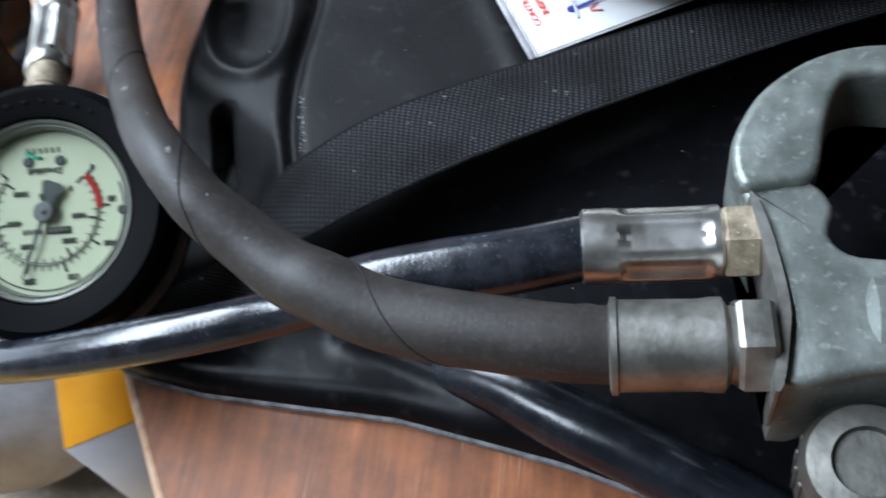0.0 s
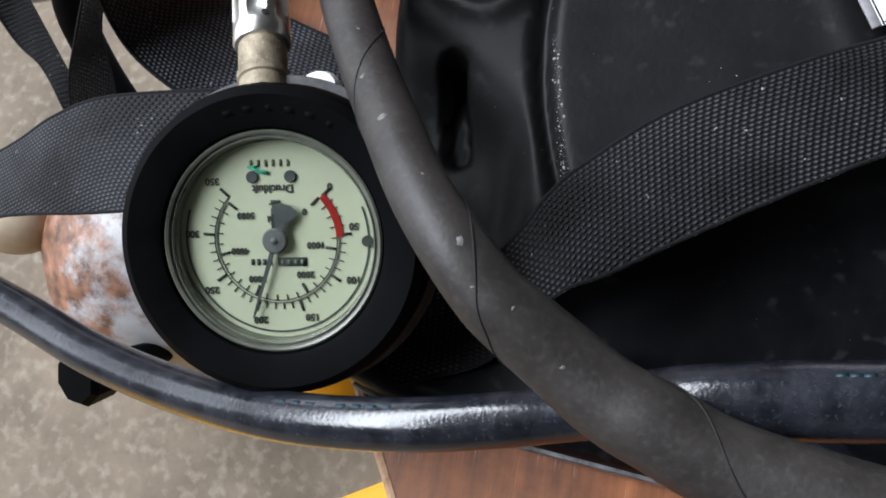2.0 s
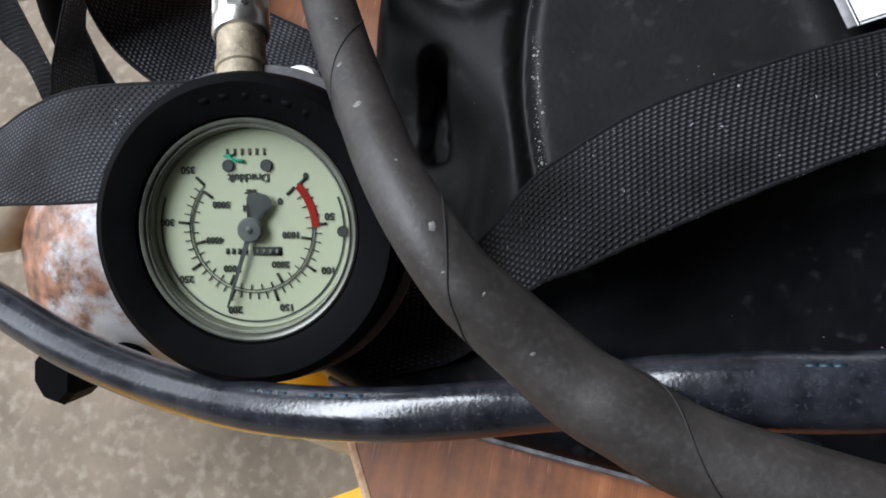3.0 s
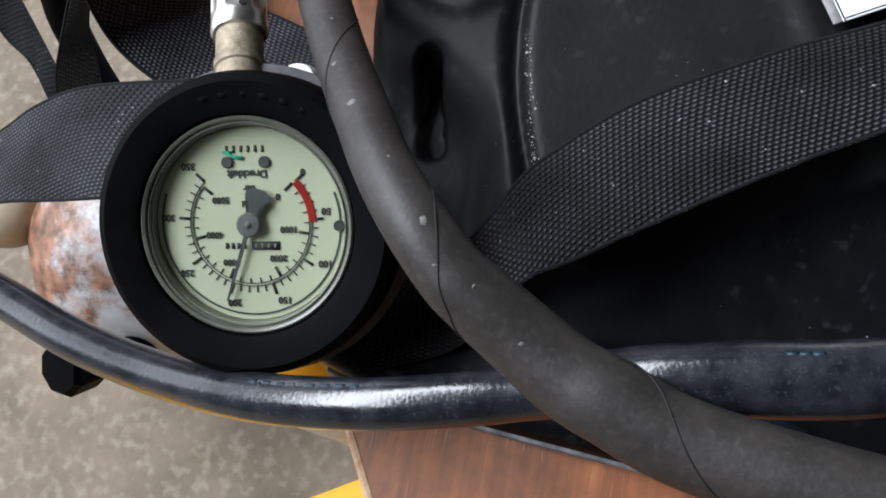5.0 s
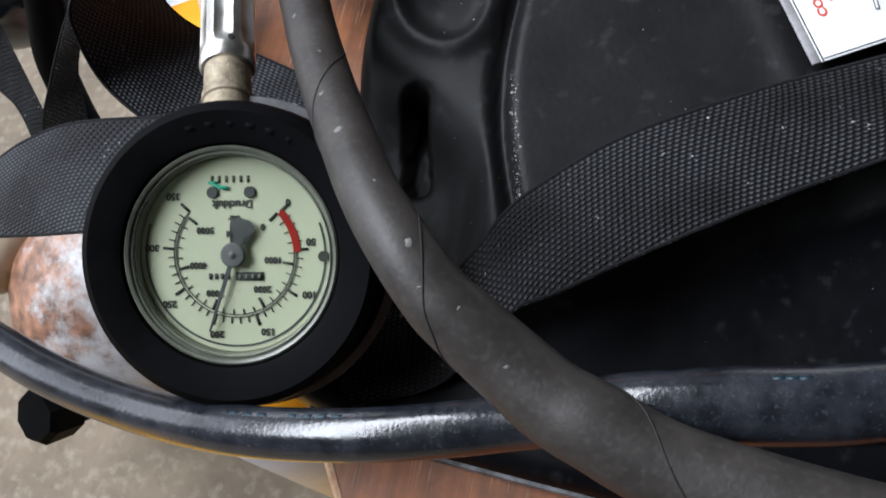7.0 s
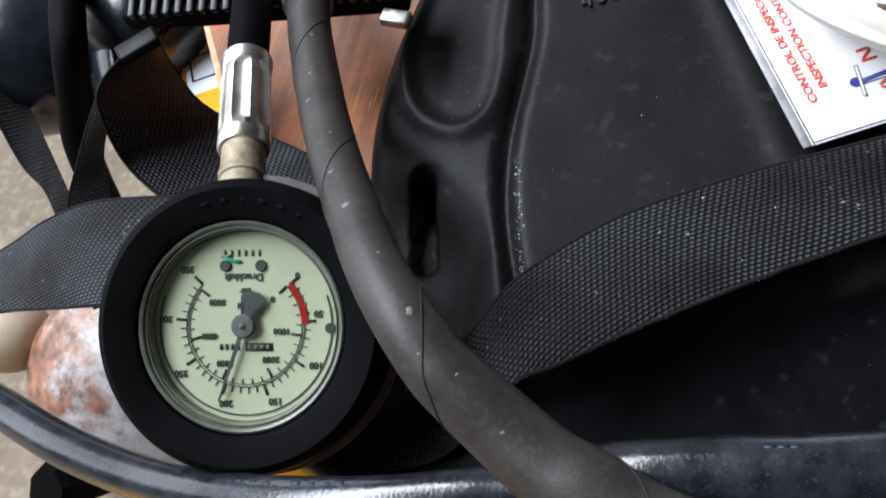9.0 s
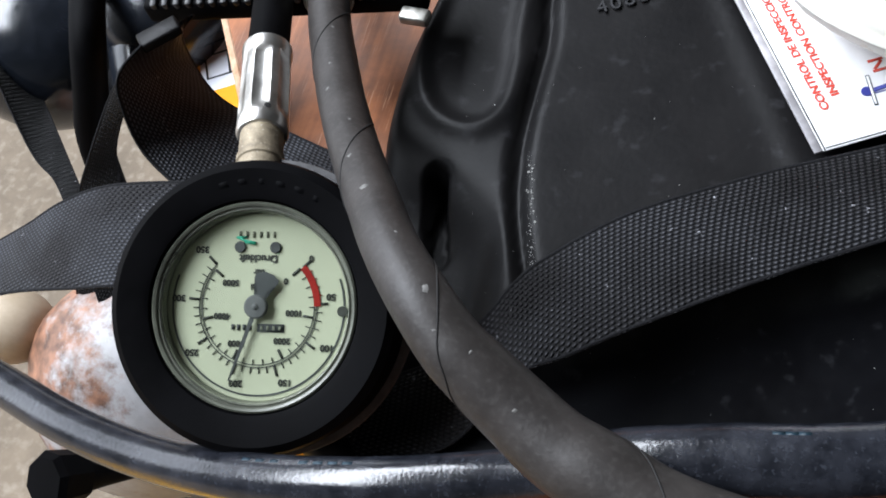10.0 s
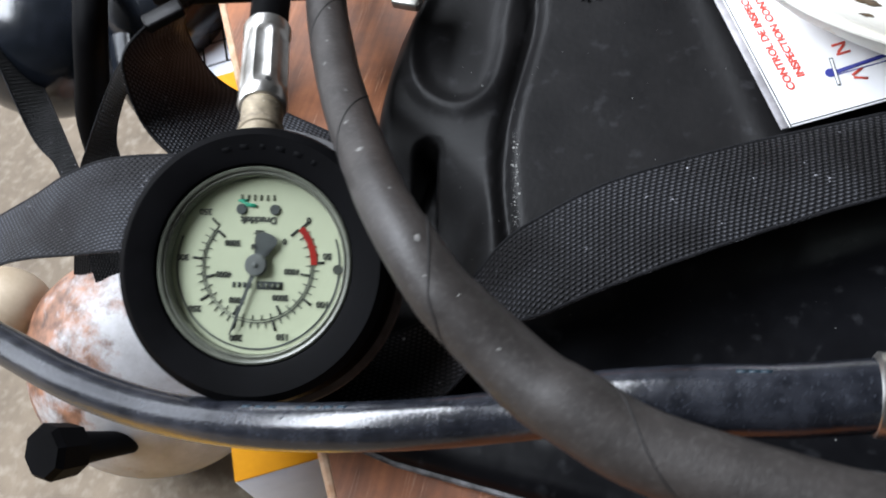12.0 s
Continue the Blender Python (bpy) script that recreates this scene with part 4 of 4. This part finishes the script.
for k, a in enumerate((60, 69, 78, 87, 96, 105)):
    part("embossed_bar", box_bm(0.0016, 0.0028 if k % 3 else 0.0018, 0.0003, GM @ Matrix.Rotation(radians(a), 4, "Z") @ Matrix.Translation((0.0328, 0, 0.00238)) @ pose(0, 0, 0, 0, -10.6, 0), 0.0002, 1), RUBBER, gauge)

# gauge hose with its chrome sleeve
STEM0 = Vector((-0.0474, 0.1262, 0.0660))
STEM1 = Vector((-0.0522, 0.1404, 0.0645))
part("stem", lathe_bm([(0.0064, 0), (0.0064, 0.004), (0.0069, 0.0045), (0.0069, 0.0065), (0.0064, 0.007), (0.0064, (STEM1 - STEM0).length + 0.001)], along(STEM0, STEM1), 32), BRASS, gauge, "grimy brass stem")
ghose = thing("gauge_hose", "black rubber gauge hose with a crimped chrome sleeve", "hose", tuple(STEM1))
FER1 = Vector((-0.0648, 0.1765, 0.0600))
L = (FER1 - STEM1).length
SM = along(STEM1, FER1)
part("sleeve", sleeve_bm([(0.0058, 0), (0.0072, 0.0006), (0.0077, 0.0015), (0.0076, 0.005), (0.0075, L - 0.006), (0.0079, L - 0.003), (0.0079, L - 0.0008), (0.0072, L)], SM, 0.0055, L - 0.0055, 0.0010, 0.3), CHROME, ghose, "chrome crimp sleeve with flats")
hole = Vector((-0.0515, 0.1477, 0.0690))
foot = STEM1 + (FER1 - STEM1) * ((hole - STEM1).dot(FER1 - STEM1) / (FER1 - STEM1).length_squared)
part("crimp_hole", lathe_bm([(0.00095, -0.002), (0.00095, 0.0006), (0.0005, 0.0007)], along(foot + (hole - foot).normalized() * 0.0072, hole + (hole - foot)), 14), SEAM, ghose)
part("tube", tube_bm(spline([FER1 - (FER1 - STEM1) * 0.1, FER1, (-0.0771, 0.2137, 0.0535), (-0.089, 0.25, 0.045), (-0.1, 0.30, 0.032), (-0.105, 0.36, 0.02)], 8), 0.0066, 28), RUBBER, ghose)

# ---- grey hose arching over the gauge ----
big = thing("breathing_hose", "thick grey rubber hose with spiral wrap seam, arching over the backplate", "hose", (0.03, 0.07, 0.05))
BIG = spline([(-0.0570, 0.2080, 0.0500), (-0.0500, 0.1910, 0.0530), (-0.0380, 0.1670, 0.0590), (-0.0310, 0.1540, 0.0630), (-0.0190, 0.1340, 0.0700), (-0.0070, 0.1160, 0.0770), (0.0040, 0.1000, 0.0830), (0.0150, 0.0870, 0.0850), (0.0240, 0.0780, 0.0820), (0.0300, 0.0740, 0.0790), (0.0400, 0.0680, 0.0740), (0.0500, 0.0620, 0.0710), (0.0600, 0.0580, 0.0700), (0.0780, 0.0520, 0.0670), (0.1150, 0.0470, 0.0660), (0.1330, 0.0470, 0.0640)], 7)
BR = [0.0071 + 0.0024 * min(1, max(0, (i - 42) / 40)) for i in range(len(BIG))]
part("tube", tube_bm(BIG, BR, 36), HOSE, big)
hel, run = [], 0.0
for i, (q, sd, up, _) in enumerate(frames_along(BIG)):
    run += (q - Vector(BIG[max(i - 1, 0)])).length
    a = 1.3 + 2 * math.pi * (0.157 - run) / 0.064
    hel.append(q + (sd * math.cos(a) + up * math.sin(a)) * (BR[i] + 0.00002))
part("wrap_seam", tube_bm(spline(hel, 5), 0.00022, 6), SEAM, big, "thin dark spiral seam")
e0, e1 = Vector(BIG[0]), Vector(BIG[0]) + (Vector(BIG[0]) - Vector(BIG[3])).normalized() * 0.04
part("ferrule", lathe_bm([(0.0078, -0.001), (0.0086, 0.0), (0.0086, 0.004), (0.0082, 0.005), (0.0082, 0.028), (0.0088, 0.03), (0.0088, 0.04)], along(e0, e1), 40), STEEL, big, "dull steel end ferrule")
SCUFF = mat("pale_scuff", (0.2, 0.195, 0.185), 0.8, dark=(0.08, 0.077, 0.072), scale=500)
rng = random.Random(11)
fr_big = frames_along(BIG)
for i, turn, size in ((9, 1.9, 0.7), (14, 1.5, 0.5), (20, 1.2, 0.8), (26, 1.8, 0.5), (31, 1.35, 0.8), (36, 1.45, 1.2), (43, 1.9, 0.5), (50, 1.75, 1.1), (54, 1.3, 0.5), (60, 1.7, 0.5), (70, 1.4, 0.6)):
    q, sd, up, tan = fr_big[i]
    nrm = sd * math.cos(turn) + up * math.sin(turn)
    mark = lathe_bm([(0.3, -0.3), (1.0, -0.05), (0.6, 0.12), (0.1, 0.16)], None, 12)
    for v in mark.verts:
        v.co *= 1 + 0.5 * noise.noise(v.co * 1.7 + Vector((i, turn, 0)))
    mark.transform(Matrix.Translation(q + nrm * BR[i]) @ nrm.to_track_quat("Z", "Y").to_matrix().to_4x4() @ Matrix.Diagonal((0.0011 * size, 0.0007 * size, 0.0006, 1)))
    part("scuff", mark, SCUFF, big, "pale rubbed scuff")
f0, f1 = Vector((0.1325, 0.0468, 0.0640)), Vector((0.1640, 0.0483, 0.0640))
part("ferrule", lathe_bm([(0.0098, -0.0005), (0.0118, 0.0), (0.0118, 0.0015), (0.0111, 0.002), (0.0109, 0.021), (0.0113, 0.0245), (0.0113, 0.027), (0.0092, 0.0285), (0.0092, 0.031)], along(f0, f1) @ Matrix.Diagonal((1, 1, 0.95, 1)), 48), STEEL, big, "dull crimped steel ferrule")
part("nut", lathe_bm([(0.0112, 0.030), (0.0120, 0.0312), (0.0120, 0.0378), (0.0112, 0.039)], along(f0, f1) @ Matrix.Diagonal((1, 1, 0.95, 1)), flats=6), STEEL, big, "hexagonal steel nut", smooth=False)

# ---- shiny lower hose ----
low = thing("supply_hose", "shiny blue-black rubber hose with white scuffs, passing under the gauge", "hose", (-0.04, 0.05, 0.0))
LOW = spline([(-0.2500, 0.1050, -0.0100), (-0.1875, 0.0815, 0.0050), (-0.1428, 0.0685, 0.0120), (-0.1059, 0.0578, 0.0210), (-0.0700, 0.0512, 0.0300), (-0.0343, 0.0485, 0.0420), (-0.0005, 0.0507, 0.0500), (0.0262, 0.0560, 0.0520), (0.0445, 0.0610, 0.0530), (0.0600, 0.0645, 0.0580), (0.0700, 0.0660, 0.0602), (0.0865, 0.0685, 0.0615), (0.1067, 0.0712, 0.0628), (0.1262, 0.0758, 0.0630)], 8)
LR = [0.0066 + 0.0020 * min(1, max(0, (i - 60) / 30)) for i in range(len(LOW))]
part("tube", tube_bm(LOW, LR, 32), SHINY_HOSE, low)
BLUE_PRINT = mat("faded_blue_print", (0.012, 0.04, 0.062), 0.5)
fr_low = frames_along(LOW)
for i in (41, 42, 43, 45, 46, 47, 48, 92, 93, 94):
    q, sd, up, tan = fr_low[i]
    nrm = sd * math.cos(2.0) + up * math.sin(2.0)
    bt = tan.cross(nrm)
    bp = q + nrm * (LR[i] - 0.00004)
    bmx = Matrix(((tan.x, bt.x, nrm.x, bp.x), (tan.y, bt.y, nrm.y, bp.y), (tan.z, bt.z, nrm.z, bp.z), (0, 0, 0, 1)))
    part("print_bar", box_bm(0.0026, 0.0010, 0.00010, bmx), BLUE_PRINT, low)
g0, g1 = Vector((0.1250, 0.0760, 0.0625)), Vector((0.1590, 0.0779, 0.0622))
LM = along(g0, g1) @ Matrix.Diagonal((1, 1, 0.945, 1))
part("sleeve", sleeve_bm([(0.0085, -0.001), (0.0098, 0), (0.0099, 0.006), (0.0097, 0.0085), (0.0097, 0.034), (0.0097, 0.0355), (0.0085, 0.0365)], LM, 0.0095, 0.0335, 0.0013, 0.2), CHROME, low, "chrome crimp sleeve with flats")
part("nut", lathe_bm([(0.0092, 0.0362), (0.0100, 0.0372), (0.0100, 0.0448), (0.0092, 0.0458)], LM, flats=6), BRASS, low, "brass hexagonal nut", smooth=False)

# ---- cast regulator block ----
reg = thing("regulator", "cast zinc pressure regulator with a curved wing lever and round knob", "regulator", (0.19, 0.07, 0.01))


def smooth_outline(points, n=3):
    return [(p[0], p[1]) for p in spline(points + points[:1], n)][:-1]


body = [(0.1642, 0.0905), (0.1729, 0.0945), (0.1816, 0.0922), (0.1858, 0.0846), (0.1840, 0.0765), (0.1880, 0.0712), (0.1968, 0.0698), (0.2150, 0.0680), (0.2160, 0.0560), (0.2140, 0.0430),
        (0.1894, 0.0402), (0.1703, 0.0360), (0.1731, 0.0516), (0.1704, 0.0720), (0.1660, 0.0850)]
part("block", prism_bm(smooth_outline(body), 0.036, 0.069, None, 0.0022), CAST, reg)
part("barrel", lathe_bm([(0.012, 0), (0.0145, 0.002), (0.0145, 0.018), (0.0135, 0.020), (0.0135, 0.034), (0.0155, 0.036), (0.0155, 0.056), (0.013, 0.058)], along((0.190, 0.0555, 0.0575), (0.25, 0.0545, 0.0575)), 48), CAST, reg)
flange = [(0.1656, 0.0862), (0.1676, 0.0850), (0.1707, 0.0733), (0.1730, 0.0563), (0.1724, 0.0471), (0.1701, 0.0346), (0.1680, 0.0345), (0.1700, 0.0470), (0.1705, 0.0562), (0.1682, 0.0707)]
part("flange", prism_bm(smooth_outline(flange), 0.052, 0.0715), STEEL, reg, "thin bright steel flange")
wing = [(0.1640, 0.0890), (0.1617, 0.0998), (0.1650, 0.1108), (0.1714, 0.1214), (0.1822, 0.1306), (0.1939, 0.1353), (0.2045, 0.1360), (0.2120, 0.1345), (0.2110, 0.1250), (0.2033, 0.1250), (0.1975, 0.1254), (0.1912, 0.1230), (0.1862, 0.1103), (0.1822, 0.0930), (0.1740, 0.0900)]
part("wing_lever", prism_bm(smooth_outline(wing, 4), 0.050, 0.0722, None, 0.0026), CAST, reg, "curved pale metal wing lever")
KM = Matrix.Translation((0.193, 0.0290, 0.022)) @ pose(0, 0, 0, 8, -6, 0)
part("knob", lathe_bm([(0.011, -0.010), (0.0125, 0), (0.0148, 0.002), (0.0148, 0.030), (0.0132, 0.0335), (0.008, 0.0345), (0.0075, 0.0325), (0.001, 0.0325)], KM, 48), GRIMY, reg, "round dull grimy steel knob")
for k in range(24):
    part("knurl", box_bm(0.0016, 0.0011, 0.022, KM @ Matrix.Rotation(k * math.pi / 12, 4, "Z") @ Matrix.Translation((0, 0.0149, 0.016)), 0.0004, 1), GRIMY, reg)

# small white cap peeping out behind the gauge
cap = lathe_bm([(0.004, 0), (0.0066, 0.001), (0.0074, 0.003), (0.0062, 0.0055), (0.001, 0.0062)], Matrix.Translation((-0.0536, 0.1479, 0.0195)), 36)
tagged(part("white_cap", cap, CARD), "small round white plastic cap lying behind the gauge", "cap")


# ---- dust ----
def flakes(name, label, spots, material):
    """Tiny irregular chips scattered where dust has gathered."""
    rng = random.Random(7)
    bm = bmesh.new()
    for x, y, z, r in spots:
        ring = [bm.verts.new((x + r * rng.uniform(0.5, 1.3) * math.cos(a), y + r * rng.uniform(0.5, 1.3) * math.sin(a), z)) for a in (0, 1.1, 2.3, 3.3, 4.4, 5.4)]
        top = bm.verts.new((x, y, z + r * 0.5))
        for k in range(6):
            bm.faces.new((ring[k], ring[(k + 1) % 6], top))
    bmesh.ops.recalc_face_normals(bm, faces=bm.faces)
    return tagged(part(name, bm, material), label, "dust", kind="stuff")


CHALK = mat("pale_dust", (0.4, 0.4, 0.38), 0.9)
rng = random.Random(3)
spots = []
for i in range(150):
    y = 0.128 + 0.045 * rng.random() ** 1.3
    x = 0.0165 + 0.0042 + 0.0009 * rng.gauss(0, 0.8) - 0.20 * (y - 0.15)
    spots.append((x, y, plate_height(x, y) + 0.00005, 0.0001 + 0.0004 * rng.random() ** 5))
flakes("chalk_flakes", "white chalky flakes along the groove of the backplate", spots, CHALK)
spots = []
for i in range(90):
    x, y = rng.uniform(-0.02, 0.2), rng.uniform(0.06, 0.25)
    if y > plate_bottom(x) + 0.01:
        spots.append((x, y, plate_height(x, y) + 0.00005, 0.00012 + 0.0002 * rng.random() ** 4))
flakes("lint", "pale dust specks on the black backplate", spots, CHALK)
